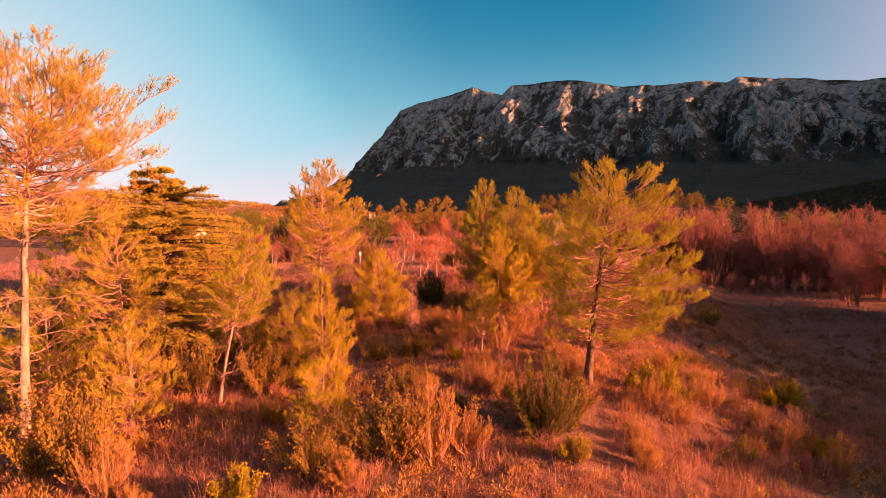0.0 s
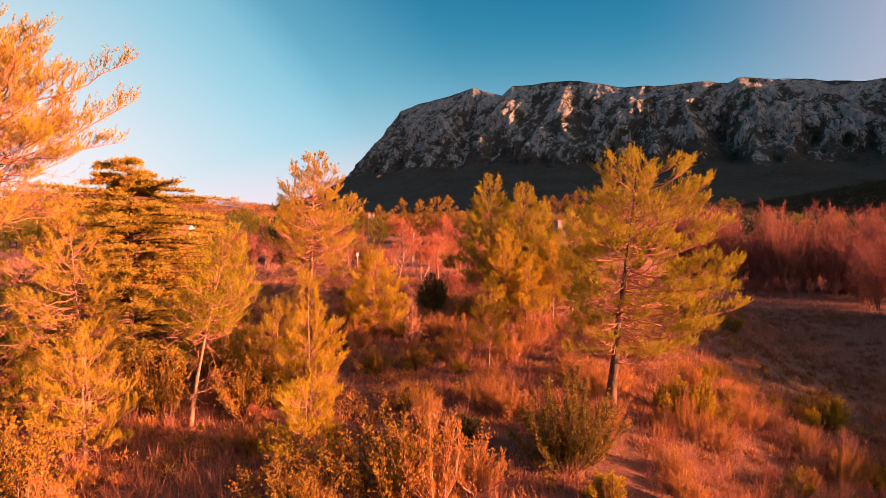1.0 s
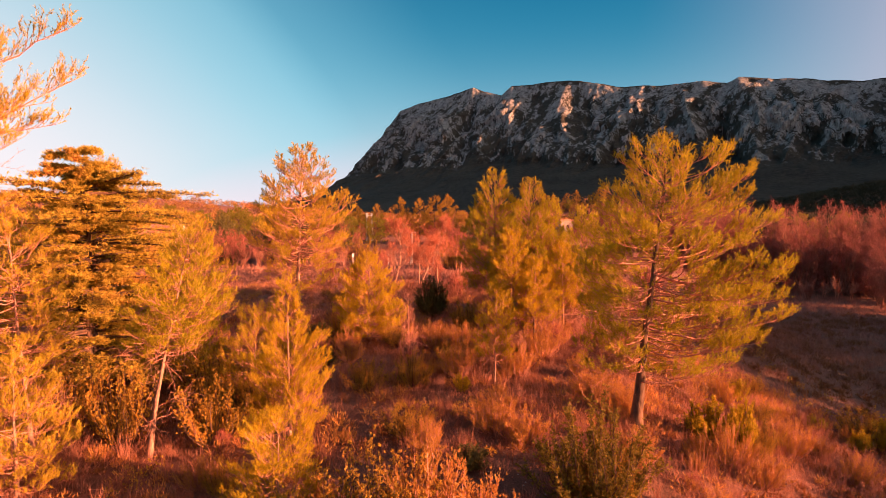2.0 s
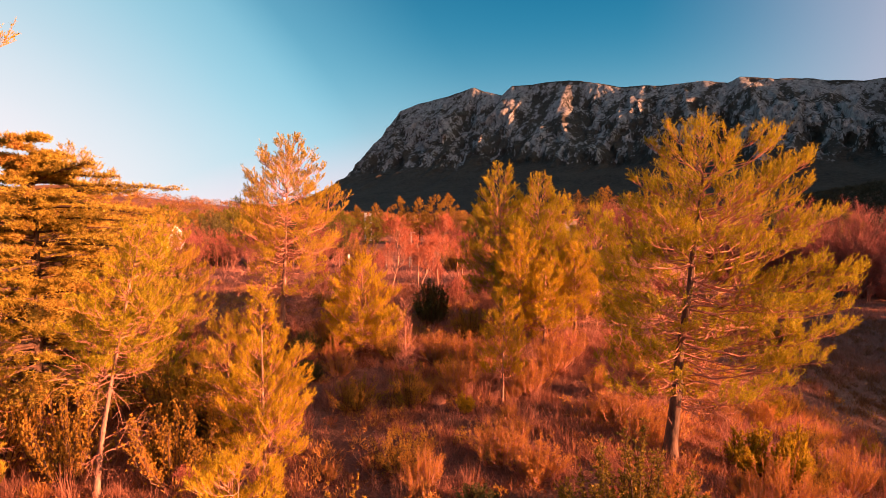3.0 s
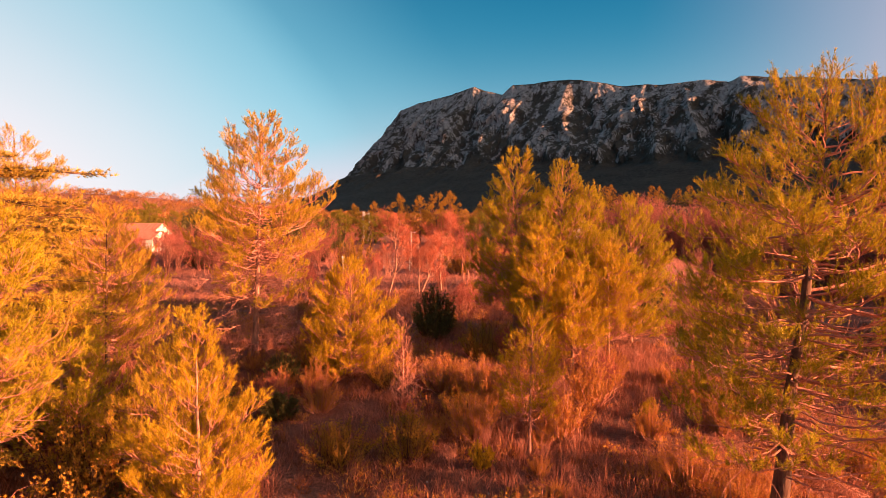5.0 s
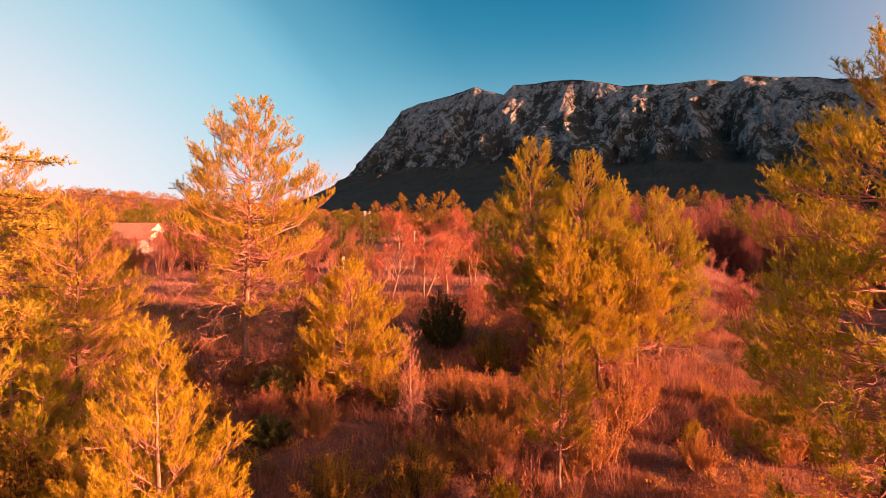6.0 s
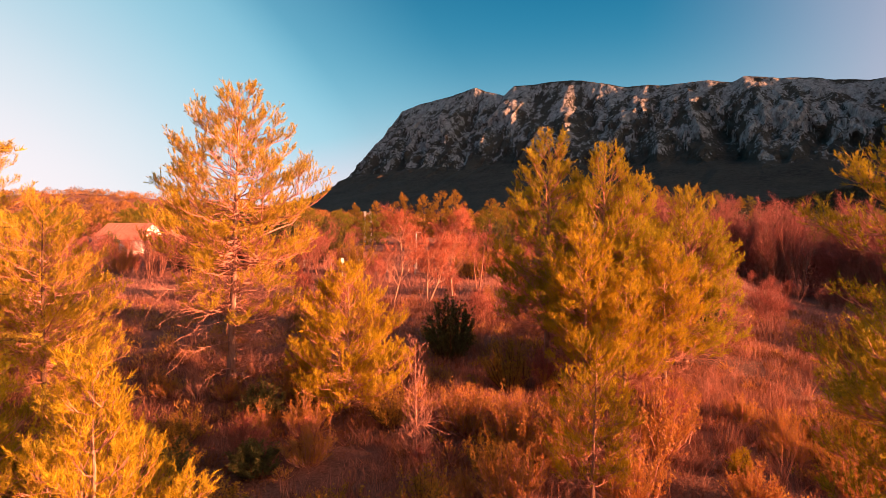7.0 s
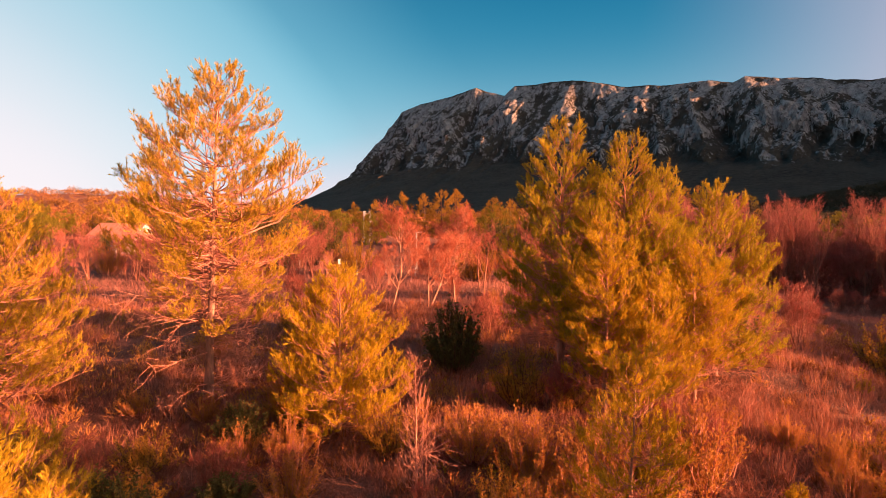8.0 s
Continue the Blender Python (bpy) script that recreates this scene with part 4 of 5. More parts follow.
# shrubs that stand out, by kind
for kind, x, y, size, turn, tall in (
        ("oak", -1.6, 19.2, 1.4, 10, 1.05), ("grey", -0.3, 19.4, 1.35, 40, 1.15), ("grey2", 0.9, 19.8, 1.25, 80, 0.95), ("oak", -3.9, 17.9, 1.2, 120, 0.85),
        ("grey2", -3.0, 17.2, 0.9, 200, 0.9), ("juniper", 3.7, 20.9, 1.45, 0, 0.76), ("oak2", 4.6, 21.5, 0.9, 90, 0.8), ("yellow", 4.4, 18.9, 0.9, 0, 0.9),
        ("yellow", 9.0, 25.9, 1.2, 30, 1.0), ("yellow", 10.0, 25.5, 1.0, 70, 1.5), ("oak2", 11.2, 26.3, 0.8, 0, 0.7), ("oak2", 17.0, 29.6, 0.95, 50, 0.9), ("yellow", 17.8, 29.4, 1.2, 50, 1.0),
        ("paletwig", 15.0, 24.4, 1.1, 0, 1.2), ("yellow", 16.0, 23.9, 0.9, 10, 0.9), ("oak", 12.4, 28.8, 0.7, 10, 0.8), ("oak2", 13.4, 31.5, 0.8, 60, 0.7),
        ("oak2", -10.9, 17.7, 1.45, 20, 1.05), ("oak", -12.6, 18.4, 1.4, 60, 1.1), ("grey", -9.8, 16.9, 1.1, 70, 0.9), ("yellow", -5.6, 15.8, 1.1, 0, 0.9), 
        ("oak", -7.6, 24.9, 1.2, 200, 1.1), ("oak2", -10.6, 25.0, 1.2, 15, 1.2), ("oak", -13.0, 25.4, 1.3, 45, 1.3),
        ("oak2", -15.4, 24.2, 1.3, 300, 1.2), ("oak", -17.3, 26.5, 1.5, 10, 1.3), ("oak2", -6.6, 27.0, 1.0, 10, 1.0), ("oak", -9.0, 28.0, 1.2, 250, 1.1), ("oak2", -12.2, 31.0, 1.2, 80, 1.1),
        ("oak", -15.5, 34.5, 1.1, 190, 1.0), ("oak2", -18.5, 37.5, 1.3, 60, 1.1), ("dark", -7.4, 31.0, 0.9, 0, 0.7), ("dark", -6.3, 35.2, 0.8, 90, 0.6), ("redtwig", -6.0, 32.6, 1.1, 0, 1.0),
        ("redtwig", -7.2, 29.5, 1.0, 0, 1.0), ("redtwig", -8.8, 32.8, 1.2, 50, 0.9), ("redtwig", -5.0, 28.2, 0.9, 100, 0.9), ("oak", -1.3, 25.2, 0.85, 100, 0.8), ("grey", -0.6, 24.2, 0.75, 20, 0.9),
        ("grey", 1.6, 25.6, 1.0, 0, 0.8), ("grey2", 2.5, 24.7, 1.1, 100, 0.8), ("dark", 0.7, 23.2, 0.7, 0, 0.45), ("oak2", -1.4, 29.6, 0.9, 250, 0.9), ("oak", -3.2, 29.3, 0.8, 150, 0.9),
        ("grey", 0.6, 31.0, 1.0, 0, 0.8), ("grey2", 1.6, 32.6, 1.1, 45, 0.8), ("grey", -0.4, 34.4, 1.0, 90, 0.8), ("grey", -5.6, 36.8, 1.0, 90, 0.9), ("grey2", -4.9, 34.4, 1.0, 10, 0.9),
        ("oak2", -2.4, 34.6, 0.8, 0, 0.8), ("dark", -0.75, 41.0, 1.2, 0, 0.85), ("oak2", 1.2, 37.5, 1.0, 20, 0.9), ("grey", 2.4, 33.0, 1.1, 20, 0.9), ("paletwig", 3.6, 32.4, 1.1, 70, 1.0), ("grey2", 4.4, 33.0, 1.4, 120, 1.0), ("grey", 0.9, 33.6, 1.0, 70, 0.9), ("grey2", 3.2, 31.0, 1.2, 10, 0.9), ("redtwig", 5.4, 34.2, 1.1, 10, 1.0), ("grey", 5.9, 35.2, 0.8, 33, 0.9), ("paletwig", 6.9, 35.8, 1.1, 210, 1.0), ("redtwig", 2.2, 37.0, 1.2, 0, 1.0), ("redtwig", 0.8, 45.2, 1.6, 20, 1.0),
        ("redtwig", 2.6, 46.5, 1.8, 60, 1.0), ("paletwig", 2.0, 48.5, 1.8, 60, 1.0), ("redtwig", 4.2, 48.0, 1.6, 140, 1.0), ("redtwig", -6.5, 48.5, 1.8, 0, 0.9), ("redtwig", -8.6, 50.2, 1.7, 80, 1.0),
        ("dark", 9.6, 42.3, 1.2, 0, 0.9), ("redtwig", 13.5, 44.0, 2.2, 0, 1.0), ("oak", 16.5, 43.0, 1.3, 0, 1.0), ("redtwig", 18.5, 45.0, 1.8, 30, 1.0), ("oak2", 20.5, 44.0, 1.0, 60, 0.9),
        ("grey2", 8.2, 31.4, 1.0, 0, 0.8), ("oak", 9.4, 34.2, 0.6, 0, 0.6), ("oak2", 12.0, 36.0, 0.8, 130, 0.7), ("grey", 5.8, 28.4, 1.0, 130, 0.7)):
    stand(KINDS[kind], x, y, size, turn, tall=tall)

# more low bushes over the clearing, thinner to the right
rng = np.random.RandomState(5)
for i in range(135):
    x, y = rng.uniform(-26, 16), rng.uniform(15, 52)
    if abs(x) < 2.2 and y < 22 or x > 9 and rng.uniform() < 0.6 or -25 < x < -9 and y > 43:
        continue
    kind = rng.choice(["grey2", "grey", "yellow", "redtwig", "paletwig", "oak"], p=[0.34, 0.2, 0.1, 0.18, 0.08, 0.1])
    stand(KINDS[kind], x, y, rng.uniform(0.4, 0.8), rng.uniform(0, 360), tall=rng.uniform(0.7, 1.0))

for i in range(64):
    x, y = rng.uniform(-9, 11), rng.uniform(21, 40)
    if bare(x, y) > 0.3 or 0.5 < x < 7 and y > 25.5:
        continue
    stand(KINDS[rng.choice(["grey", "grey2", "redtwig", "oak", "paletwig"], p=[0.3, 0.2, 0.25, 0.17, 0.08])], x, y, rng.uniform(0.5, 0.85), rng.uniform(0, 360), tall=rng.uniform(0.7, 1.0))

# dark reddish brush in the shade of the large pine
for i in range(16):
    stand(KINDS[("redtwig", "dark", "redtwig", "oak2")[i % 4]], rng.uniform(-11, -4.5), rng.uniform(26.5, 33.5), rng.uniform(0.6, 0.95), i * 77, tall=(0.9, 0.5)[i % 2])

# bright heathery shrubs before the pines
for i in range(20):
    kind = rng.choice(["grey2", "yellow", "paletwig"], p=[0.5, 0.25, 0.25])
    stand(KINDS[kind], rng.uniform(-1.5, 6.5), rng.uniform(27, 34), rng.uniform(0.35, 0.6), rng.uniform(0, 360), tall=rng.uniform(0.8, 1.1))

# thin twiggy shrubs where the slope falls away
for i in range(46):
    x, y = rng.uniform(5.5, 17), rng.uniform(15, 30)
    kind = rng.choice(["paletwig", "redtwig", "grey2", "yellow", "grey"], p=[0.34, 0.22, 0.24, 0.08, 0.12])
    stand(KINDS[kind], x, y, rng.uniform(0.35, 0.8), rng.uniform(0, 360), tall=rng.uniform(0.8, 1.3))

# bare trees of the meadow edge
for kind, x, y, size, turn in (("fan_a", -3.8, 49.6, 0.95, 0), ("fan_b", -1.9, 51.2, 0.95, 40), ("fan_a", -0.5, 53.0, 0.98, 120), ("tree_b", 1.3, 57.5, 0.8, 200),
                               ("tree_a", -9.4, 50.5, 0.75, 77)):
    stand(KINDS[kind], x, y, size, turn)
rng = np.random.RandomState(6)
for i in range(46):
    x, y = rng.uniform(-62, 22), rng.uniform(62, 108)
    if x < -24 and y < 92 or abs(x + 40) < 9 and y < 108 or -11 < x < 4 and y < 78:
        continue
    stand(KINDS[rng.choice(["tree_a", "tree_b", "round"], p=[0.25, 0.15, 0.6])], x, y, rng.uniform(0.5, 0.8), rng.uniform(0, 360))

for x, y, size in ((-16, 71, 2.6), (-19.5, 74, 3.0), (-13, 77, 2.4), (-24, 70, 2.6), (-21, 80, 2.8), (4, 74, 2.2), (9, 79, 2.6), (-28, 78, 3.0)):
    stand(KINDS["dark"], x, y, size, x * 20, label="broad dark evergreen oak at the meadow edge", tall=0.8)
for i in range(30):
    x, y = rng.uniform(-30, 14), rng.uniform(62, 84)
    if not -11 < x < 4:
        stand(KINDS["round"], x, y, rng.uniform(0.5, 0.72), rng.uniform(0, 360))
# sunlit pines along a low rise before the dark hill
for i in range(22):
    x = 48 + 5.2 * i + rng.uniform(-3, 3)
    FAR_ROW.append((x, 318 + rng.uniform(-8, 8), rng.uniform(0.7, 1.25), i))
for i in range(44):
    x, y = rng.uniform(-30, 14), rng.uniform(52, 76)
    if -26 < x < -8 and y < 66:
        continue
    stand(KINDS[rng.choice(["redtwig", "paletwig", "grey", "oak"], p=[0.6, 0.15, 0.15, 0.1])], x, y, rng.uniform(1.1, 1.9), rng.uniform(0, 360))

# the red thicket along the lower field
# extra trees at its right end, added to close a sunlit gap over the field
for i in range(16):
    stand(KINDS["round" if i % 3 else "pole_b"], rng.uniform(48, 60), rng.uniform(58, 78), rng.uniform(0.85, 1.1), i * 63)
for i in range(175):
    a = rng.uniform(0, 1)
    if a < 0.84:
        x, y = rng.uniform(25, 72), 0
        y = 74 + 16 * (1 - (x - 30) / 42) + rng.uniform(0, 16)
    else:
        # this side runs on out of view, added to shade the field
        y = rng.uniform(34, 74)
        x = 50 + 8 * fold(y * 0.1, 0.0, 3) + rng.uniform(0, 14)
    kind = rng.choice(["pole_a", "pole_b", "round"], p=[0.42, 0.33, 0.25]) if x < 44 else rng.choice(["pole_b", "round"], p=[0.35, 0.65])
    stand(KINDS[kind], x, y, rng.uniform(1.1, 1.4) * (0.68 if x < 36 else 0.86 if x < 40 else 1.0), rng.uniform(0, 360))
# more unseen trees nearer by, added so that their shade reaches the slope
for i in range(20):
    stand(KINDS[rng.choice(["pole_a", "pole_b", "round"])], rng.uniform(46, 66), rng.uniform(-14, 40), rng.uniform(0.9, 1.25), rng.uniform(0, 360))
for kind in ("paletwig", "redtwig"):
    for i in range(15):
        x = rng.uniform(30, 60)
        stand(KINDS[kind], x, 71 + 16 * (1 - (x - 30) / 42) + rng.uniform(-3, 2), rng.uniform(1.1, 2.2), rng.uniform(0, 360))


def snag(x, y):
    """A small dead conifer with thin upswept branches."""
    rng = np.random.RandomState(44)
    ob = empty("dead_conifer", pose(x, y, spot(x, y)), "small dead conifer with bare pinkish branches", "tree")
    trunk, wood, _, deadwood = pine_geometry(h=3.1, radius=0.42, crown_from=0.08, shape="cone", rng=rng, limbs=40, dense=1.0, trunk_r=0.03, dead=3, dead_from=0.3, rise=(50, 80), reach=0.2, per_shoot=1)
    piece("trunk", trunk, TWIG_PALE, ob, smooth=True)
    tagged(piece("branchwork", wood, TWIG_PALE, ob), kind="stuff")
    tagged(piece("deadwood", join(deadwood), TWIG_PALE, ob), kind="stuff")


snag(-1.7, 33.0)

# ---- far pines and woods ----
far = {
    "conifer": pine(0, -60, "distant layered conifer lit from the side", 61, NEEDLES_FAR, BARK, BARK, name="far_conifer", group="far conifers", z=-30, h=8.8, radius=2.7, crown_from=0.10, shape="egg", limbs=50,
                    dense=0.34, trunk_r=0.16, dead=0, needle=0.26, broad=0.055, per_shoot=8, shoot=0.5, rise=(-5, 40), lumps=0.4),
    "round": pine(0, -60, "distant round-topped green pine tree, shade put into its needles", 62, NEEDLES_SHADED, BARK, BARK, name="far_pine", group="far pines", z=-30, h=7.5, radius=3.0, crown_from=0.2, shape="dome", limbs=46,
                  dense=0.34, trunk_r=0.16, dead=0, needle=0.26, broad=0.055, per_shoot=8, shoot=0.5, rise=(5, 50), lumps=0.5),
}
for x, y, size in ((-8.2, 118, 0.98), (-4.6, 120, 0.95), (-1.6, 116, 1.0), (1.0, 121, 1.05), (6.5, 112, 0.85), (8.6, 106, 0.8), (-13.5, 125, 0.85), (-17.0, 122, 0.8)):
    stand(far["conifer"], x, y, size, x * 40)
# pine row right of the view, unseen, added to shade the lower field
for i in range(38):
    x, y = 42 + 4 * (i % 3) + 0.12 * max(0, i * 2 - 14), -14 + 2.0 * i
    stand(far["round"], x, y, 1.5 if 18 < i < 31 else 1.17 if i > 8 else 1.12, i * 47)
for x, y, size, i in FAR_ROW:
    stand(far["conifer" if i % 3 else "round"], x, y, size, i * 71)
rng = np.random.RandomState(8)
for i in range(70):
    x, y = rng.uniform(-110, 34), rng.uniform(100, 175)
    if abs(x + 40) < 9 and y < 112 or abs(x - 0.195 * y) < 4:
        continue
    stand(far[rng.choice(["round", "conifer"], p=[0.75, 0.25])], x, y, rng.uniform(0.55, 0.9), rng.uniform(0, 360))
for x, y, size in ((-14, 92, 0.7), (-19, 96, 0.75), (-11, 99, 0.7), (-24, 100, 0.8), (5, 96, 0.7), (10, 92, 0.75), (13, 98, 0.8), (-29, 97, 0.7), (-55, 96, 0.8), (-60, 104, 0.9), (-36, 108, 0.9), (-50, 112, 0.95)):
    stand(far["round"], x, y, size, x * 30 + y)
for x, y in ((-42.5, 94.5), (-40.0, 95.5), (-45.5, 93.5), (-38, 97), (-48, 94)):
    stand(KINDS["redtwig"], x, y, 1.9, x * 50)
stand(KINDS["dark"], -43.6, 92.0, 1.3, 20, label="round dark green evergreen bush beside a house")
for x, y in ((-41.5, 91.5), (-44.0, 92.5), (-38.8, 92.0)):
    stand(KINDS["round"], x, y, 0.42, x * 30)
for i in range(26):
    x, y = rng.uniform(42, 130), rng.uniform(118, 190)
    stand(far[rng.choice(["round", "conifer"])], x, y, rng.uniform(0.6, 0.95), rng.uniform(0, 360))


def woods(name, label, mat, seed, count, place, size=(2.2, 4.2), leaves=190, leaf=0.42):
    """Far wood: many uneven crowns in one mesh."""
    rng = np.random.RandomState(seed)
    x, y = place(rng, count)
    r = rng.uniform(*size, len(x))
    c = np.stack([x, y, land(x, y) + r * 0.36], 1)
    i = np.repeat(np.arange(len(x)), leaves)
    d = unit(rng.normal(0, 1, (len(i), 3)))
    d[:, 2] = np.abs(d[:, 2]) * 1.0 - 0.25
    q = c[i] + d * r[i, None] * rng.uniform(0.65, 1.05, (len(i), 1)) * (0.75 + 0.5 * fold(d[:, 0] * 2 + i, d[:, 1] * 2 + i * 0.37, 4))[:, None]
    return tagged(piece(name, blades(q, d, 1, max(leaf * 1.6, 0.5), leaf, 0.8, rng), mat), label, "woodland", kind="stuff")


woods("mixed_wood", "far mixed wood of red-brown and green crowns", WOOD_CROWN, 71, 2300,
      lambda r, n: (lambda y: (r.uniform(-1.05, 0.30, n) * y, y))(r.uniform(150, 520, n)), (2.4, 4.6), 120, 0.5)
woods("thicket_underwood", "dense red underwood of the bare thicket", THICKET_TWIGS, 73, 150,
      lambda r, n: (lambda x: (x, 76 + 16 * (1 - (x - 30) / 42) + r.uniform(0, 16, n)))(r.uniform(28, 76, n)), (1.6, 3.4), 260, 0.10)
woods("holm_oak_wood", "evergreen wood on a rising slope, shade put into its leaves", WOOD_SHADED, 72, 1500,
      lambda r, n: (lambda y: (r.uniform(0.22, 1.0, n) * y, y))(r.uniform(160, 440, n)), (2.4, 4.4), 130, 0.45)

woods("hillside_wood", "dense evergreen wood covering a far hill, shade put into its leaves", WOOD_SHADED, 74, 1900,
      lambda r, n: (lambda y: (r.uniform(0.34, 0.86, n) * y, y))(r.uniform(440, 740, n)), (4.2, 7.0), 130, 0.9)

for kind in (*KINDS.values(), *far.values()):
    remove(kind)

# ---- house and small built things ----
def house(x, y, turn, size):
    """A low house: a main block and a lower wing before its gable."""
    z = spot(x, y) - 0.1
    ob = empty("house", pose(x, y, z, 0, 0, turn) @ Matrix.Diagonal((size, size, size, 1)), "low white-walled house with a red tiled roof", "house")

    def block(cx, cy, w, d, h, rise):
        pts = [(-w / 2, 0), (w / 2, 0), (w / 2, h), (0, h + rise), (-w / 2, h)]
        v = [(cx + e * d / 2, cy + p, q) for e in (-1, 1) for p, q in pts]
        f = [(i, (i + 1) % 5, 5 + (i + 1) % 5, 5 + i) for i in range(5)] + [(4, 3, 2, 1, 0), (5, 6, 7, 8, 9)]
        me = bpy.data.meshes.new("wall")
        me.from_pydata(v, [], f)
        me.materials.append(RENDER_WALL)
        wall = new("wall", me)
        wall.parent = ob
        slope, length, rows, cols = math.atan2(rise, w / 2), math.hypot(rise, w / 2) + 0.4, 12, 22
        tilt = np.array([[1, 0, 0], [0, math.cos(slope), -math.sin(slope)], [0, math.sin(slope), math.cos(slope)]])
        for sgn in (-1, 1):
            # one slope of tile courses, each course lapping the one below
            geo = []
            for r in range(rows):
                for c in range(cols):
                    geo.append(((-d / 2 - 0.2 + (c + 0.5) / cols * (d + 0.4), (r + 0.5) / rows * length, 0.05 + (0.025 if c % 2 else 0.0)), ((d + 0.4) / cols * 0.97, length / rows * 1.12, 0.07)))
            tv, tf = boxes(geo)
            tv = tv @ tilt
            tv[:, 1] *= sgn
            piece("roof", (tv + np.array([cx, cy, h + rise + 0.03]), tf), ROOF_TILE, ob, "red clay tile roof slope")
        return wall

    block(0.0, 0.0, 6.0, 7.2, 2.7, 1.7)
    block(2.6, -3.0, 4.6, 5.0, 2.1, 1.1)
    for xx in (-2.6, -1.2):
        win = piece("window", boxes([((xx, -3.02, 1.45), (0.8, 0.06, 1.15))]), DARK_GLASS, ob)
        for sx in (-0.62, 0.62):
            piece("shutter", boxes([((xx + sx, -3.05, 1.45), (0.4, 0.05, 1.2))]), SHUTTER, win)


house(-45.3, 100.0, -5, 0.9)


def pole(x, y):
    z = spot(x, y)
    ob = empty("utility_pole", pose(x, y, z), "thin pale utility pole", "pole")
    t = np.linspace(0, 1, 6)
    piece("post", tube(np.stack([0 * t, 0 * t, t * 3.6 - 0.1], 1), 0.09 - 0.03 * t, 8), CONCRETE, ob, smooth=True)
    piece("cross_arm", boxes([((0.18, 0, 3.4), (0.55, 0.08, 0.08))]), CONCRETE, ob)


def board(x, y):
    ob = empty("sign_board", pose(x, y, spot(x, y), 0, 0, 15), "small white board on a post in the meadow", "sign")
    piece("post", boxes([((0, 0, 0.55), (0.08, 0.08, 1.3))]), CONCRETE, ob)
    piece("panel", boxes([((0, -0.06, 1.25), (0.22, 0.04, 0.40))]), WHITE_PAINT, ob)


def pillars(x, y):
    ob = empty("gate_pillars", pose(x, y, spot(x, y)), "pair of pale pillars joined by a lintel", "gate")
    for s in (-0.55, 0.55):
        piece("pillar", boxes([((s, 0, 2.8), (0.35, 0.35, 5.8)), ((s, 0, 5.7), (0.5, 0.5, 0.15))]), WHITE_PAINT, ob)
    piece("lintel", boxes([((0, 0, 5.3), (1.0, 0.2, 0.2))]), WHITE_PAINT, ob)


def hut(x, y):
    ob = empty("stone_hut", pose(x, y, spot(x, y), 0, 0, 10), "small pale stone hut with a flat roof", "hut")
    piece("wall", boxes([((0, 0, 2.2), (2.4, 2.4, 4.6))]), STONE, ob)
    piece("roof", boxes([((0, 0, 4.6), (2.8, 2.8, 0.25))]), ROOF_TILE, ob)
    piece("window", boxes([((0.2, -1.21, 3.3), (0.5, 0.05, 0.8))]), DARK_GLASS, ob)


def fence(points):
    """A wire fence of thin wooden posts across the meadow."""
    x0, y0 = points[0]
    ob = empty("wire_fence", pose(x0, y0, spot(x0, y0)), "low wire fence with thin weathered posts", "fence")
    tops = []
    (xa, ya), (xb, yb) = points
    n = int(math.hypot(xb - xa, yb - ya) / 2.2)
    for i in range(n + 1):
        x, y = xa + (xb - xa) * i / n, ya + (yb - ya) * i / n
        g = spot(x, y) - spot(x0, y0)
        t = np.linspace(0, 1, 3)
        piece("post", tube(np.stack([x - x0 + 0 * t, y - y0 + 0 * t, g - 0.1 + 1.3 * t], 1), 0.05 - 0.008 * t, 6), CONCRETE, ob, smooth=True)
        tops.append((x - x0, y - y0, g))
    tops = np.array(tops)
    for h in (0.45, 0.8, 1.1):
        p = tops + np.array([0, 0, h])
        piece("wire", prisms(p[:-1], p[1:], np.full(n, 0.006), np.full(n, 0.006), 3), CONCRETE, ob)


fence(((-20.0, 68.0), (6.0, 66.0)))
pole(-3.6, 72)
board(-9.4, 66)
pillars(-15.5, 128)
hut(23.0, 116)

# ---- grass and stones ----
def scatter(seed, n, box):
    r = np.random.RandomState(seed)
    x, y = r.uniform(box[0], box[1], n), r.uniform(box[2], box[3], n)
    return r, x, y


def grass(name, label, mat, seed, n, box, blades_each, length, width, keep, spread=0.45, clump=0.10, power=1.0):
    r, x, y = scatter(seed, n, box)
    ok = keep(x, y, r) & (bare(x, y) < r.uniform(0.15, 1.35, len(x)))
    x, y = x[ok], y[ok]
    i = np.repeat(np.arange(len(x)), blades_each)
    px, py = x[i] + r.normal(0, clump, len(i)), y[i] + r.normal(0, clump, len(i))
    p = np.stack([px, py, land(px, py) - 0.02], 1)
    size = np.repeat(r.uniform(0.5, 1.3, len(x)), blades_each)
    v, f = blades(p, np.tile(np.array([[0.0, 0.0, 1.0]]), (len(p), 1)), 1, length, width, spread, r)
    v = p.repeat(3, 0) + (v - p.repeat(3, 0)) * size.repeat(3)[:, None]
    tagged(piece(name, (v, f), mat), label, "grass", kind="stuff")


def patchy(scale, lo, seed):
    return lambda x, y, r: fbm(x * scale, y * scale, 3, seed) + r.uniform(-0.12, 0.12, len(x)) > lo


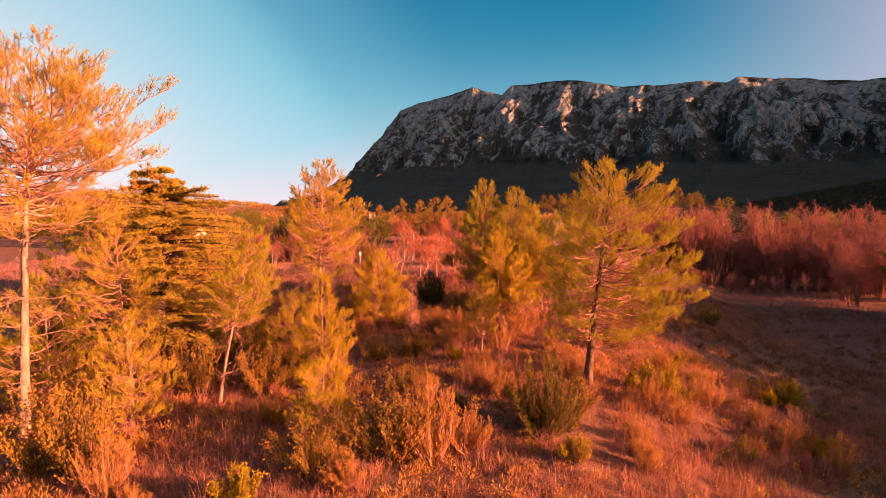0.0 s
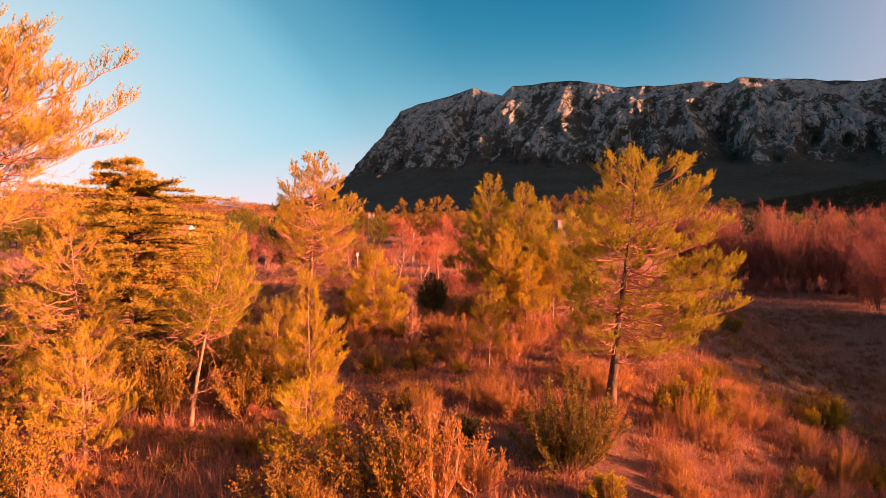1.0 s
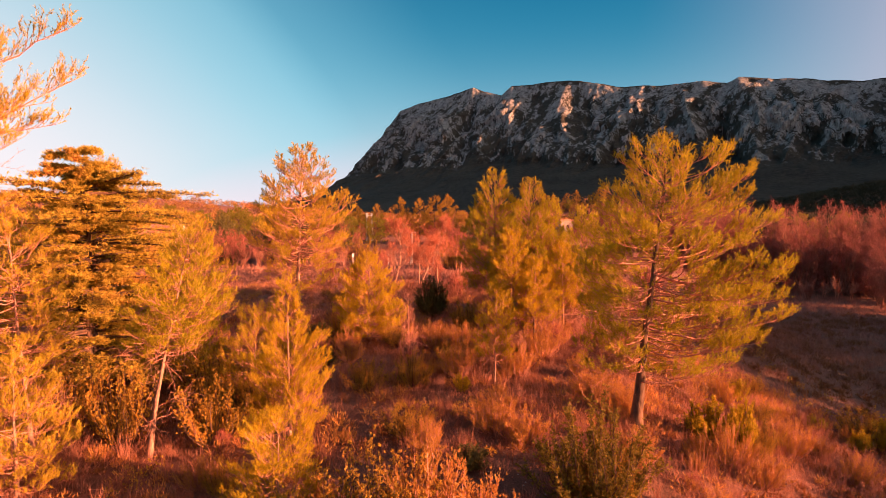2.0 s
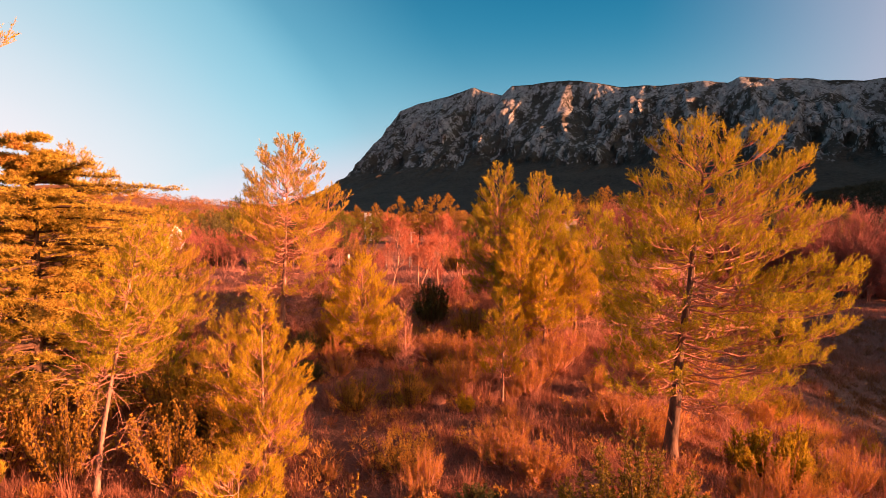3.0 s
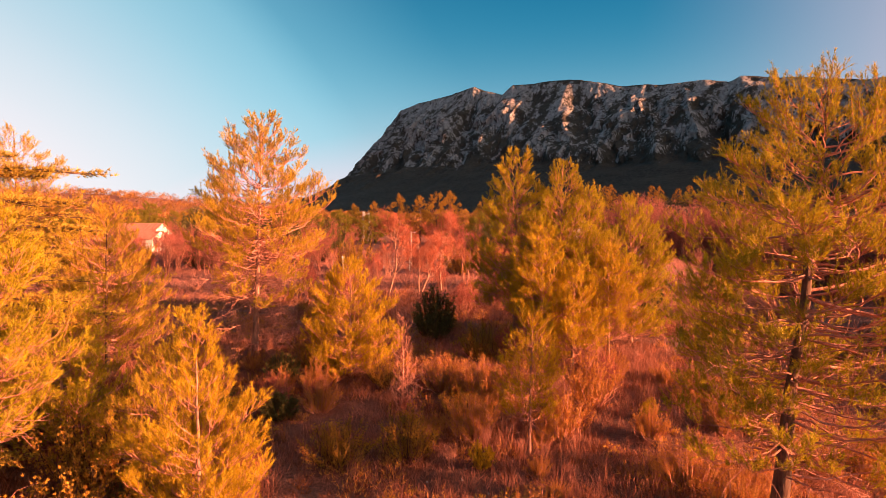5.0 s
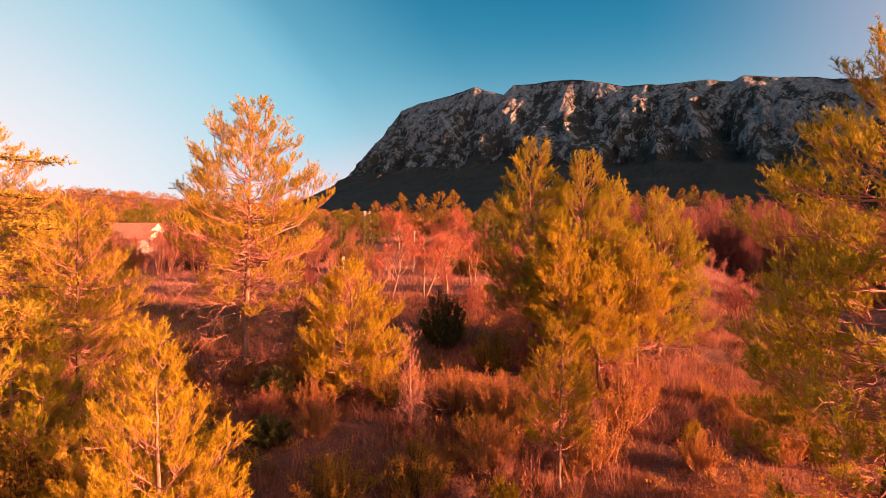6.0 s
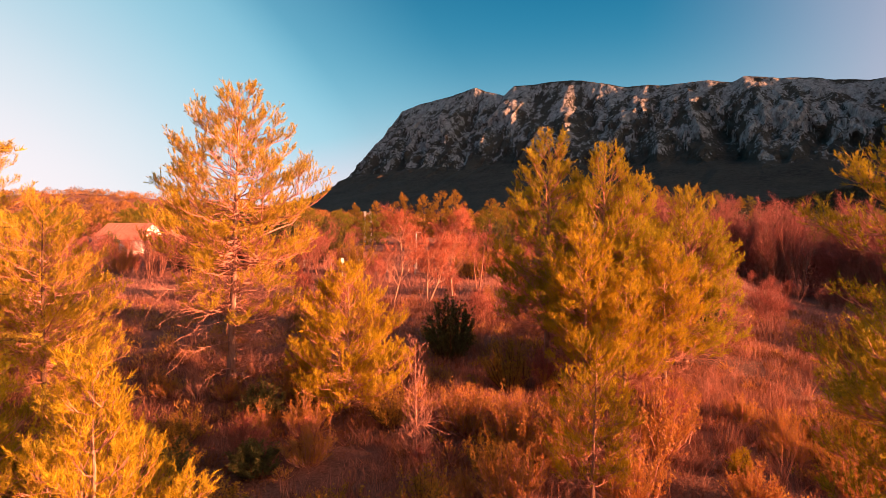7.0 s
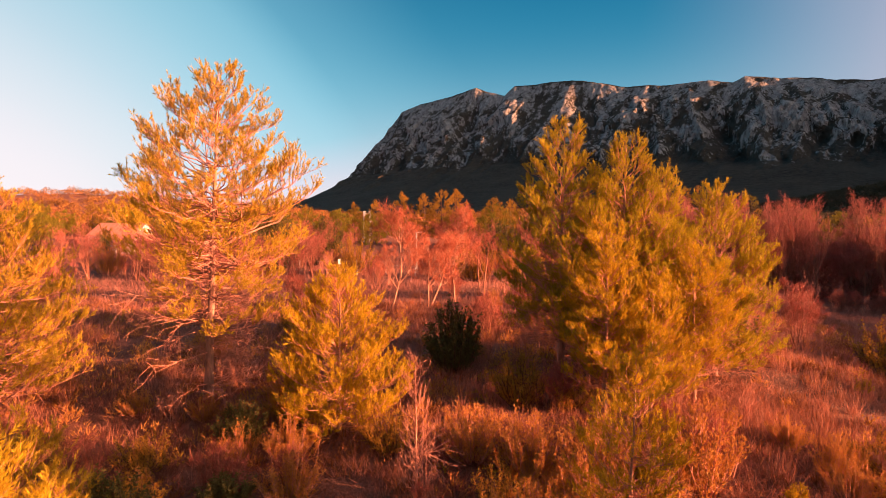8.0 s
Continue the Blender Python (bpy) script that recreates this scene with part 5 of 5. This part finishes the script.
grass("dry_grass", "tufts of dry straw-red grass over the clearing", STRAW, 201, 26000, (-24, 30, 11, 50), 18, 0.48, 0.013, patchy(0.35, 0.46, 61))
grass("short_grass", "short dry turf between the tufts", STRAW, 202, 24000, (-24, 42, 11, 64), 8, 0.18, 0.016, lambda x, y, r: r.uniform(0, 1, len(x)) < 0.7, 0.7, 0.16)
grass("meadow_grass", "pale dry meadow grass beyond the pines", MEADOW, 203, 17000, (-50, 50, 44, 100), 10, 0.5, 0.022, lambda x, y, r: r.uniform(0, 1, len(x)) < 0.85, 0.4, 0.5)
grass("low_heath", "low brown heath and thyme cushions", HEATH, 204, 7000, (-26, 26, 12, 56), 18, 0.32, 0.034, patchy(0.5, 0.50, 62), 0.65, 0.14)



def cushions(name, label, mat, seed, n, box, keep, size=(0.18, 0.5), leaves=46, leaf=0.13, wide=0.03, rise=1.1):
    """Low rounded scrub, too many to count: tufts on small uneven domes."""
    r, x, y = scatter(seed, n, box)
    ok = keep(x, y, r) & (bare(x, y) < r.uniform(0.1, 0.9, len(x)))
    x, y = x[ok], y[ok]
    rad = r.uniform(*size, len(x))
    i = np.repeat(np.arange(len(x)), leaves)
    d = unit(r.normal(0, 1, (len(i), 3)))
    d[:, 2] = np.abs(d[:, 2])
    q = np.stack([x, y, land(x, y) - 0.05], 1)[i] + d * rad[i, None] * r.uniform(0.35, 1.0, (len(i), 1)) * np.array([1, 1, rise])
    tagged(piece(name, blades(q, unit(d + np.array([0, 0, 0.9])), 2, leaf, wide, 0.4, r), mat), label, "scrub", kind="stuff")


cushions("grey_scrub", "low grey-orange aromatic scrub cushions", GREY_SHRUB, 211, 1500, (-24, 18, 12, 50), patchy(0.3, 0.50, 71), (0.2, 0.6), 60, 0.16, 0.026, 1.2)
cushions("heath_scrub", "low red-brown heath cushions", HEATH, 212, 1700, (-24, 26, 12, 52), patchy(0.28, 0.49, 72), (0.18, 0.5), 50, 0.13, 0.03)
cushions("field_tussock", "brown tussocks over the lower field", HEATH, 215, 2300, (9, 44, 14, 66), patchy(0.2, 0.46, 75), (0.12, 0.42), 44, 0.2, 0.03, 1.0)
grass("field_straw", "pale straw tufts over the lower field", MEADOW, 216, 3200, (9, 44, 14, 68), 22, 0.6, 0.014, patchy(0.22, 0.47, 76), 0.35, 0.14)
cushions("oak_scrub", "low dark oak scrub among the grass", OAK_LEAVES, 213, 700, (-24, 20, 12, 50), patchy(0.25, 0.52, 73), (0.2, 0.5), 50, 0.09, 0.05)
grass("slope_grass", "bright dry grass on the sunlit slope before the pines", STRAW, 217, 5200, (-2.5, 10.5, 25.5, 39), 16, 0.34, 0.012, lambda x, y, r: r.uniform(0, 1, len(x)) < 0.8, 0.5, 0.12)
grass("tall_straw", "tall pale straw tufts standing in the clearing", STRAW, 214, 1500, (-20, 18, 12, 46), 40, 0.85, 0.010, patchy(0.4, 0.46, 74), 0.26, 0.09)

r, x, y = scatter(206, 5000, (-10, 20, 14, 42))
ok = bare(x, y) > r.uniform(0.15, 1.2, len(x))
x, y = x[ok], y[ok]
s = r.uniform(0.012, 0.05, len(x)) ** 1.0
c = np.array([(1, 0, 0), (0, 1, 0), (-1, 0, 0), (0, -1, 0), (0, 0, 0.8), (0, 0, -0.6)], float)
v = np.stack([x, y, land(x, y)], 1)[:, None] + c[None] * s[:, None, None] * r.uniform(0.6, 1.3, (len(x), 6, 1))
f = np.array([(0, 1, 4), (1, 2, 4), (2, 3, 4), (3, 0, 4), (1, 0, 5), (2, 1, 5), (3, 2, 5), (0, 3, 5)])
tagged(piece("scattered_stones", (v.reshape(-1, 3), (f[None] + (np.arange(len(x)) * 6)[:, None, None]).reshape(-1, 3)), STONE), "small pale stones in bare soil", "stones", kind="stuff")
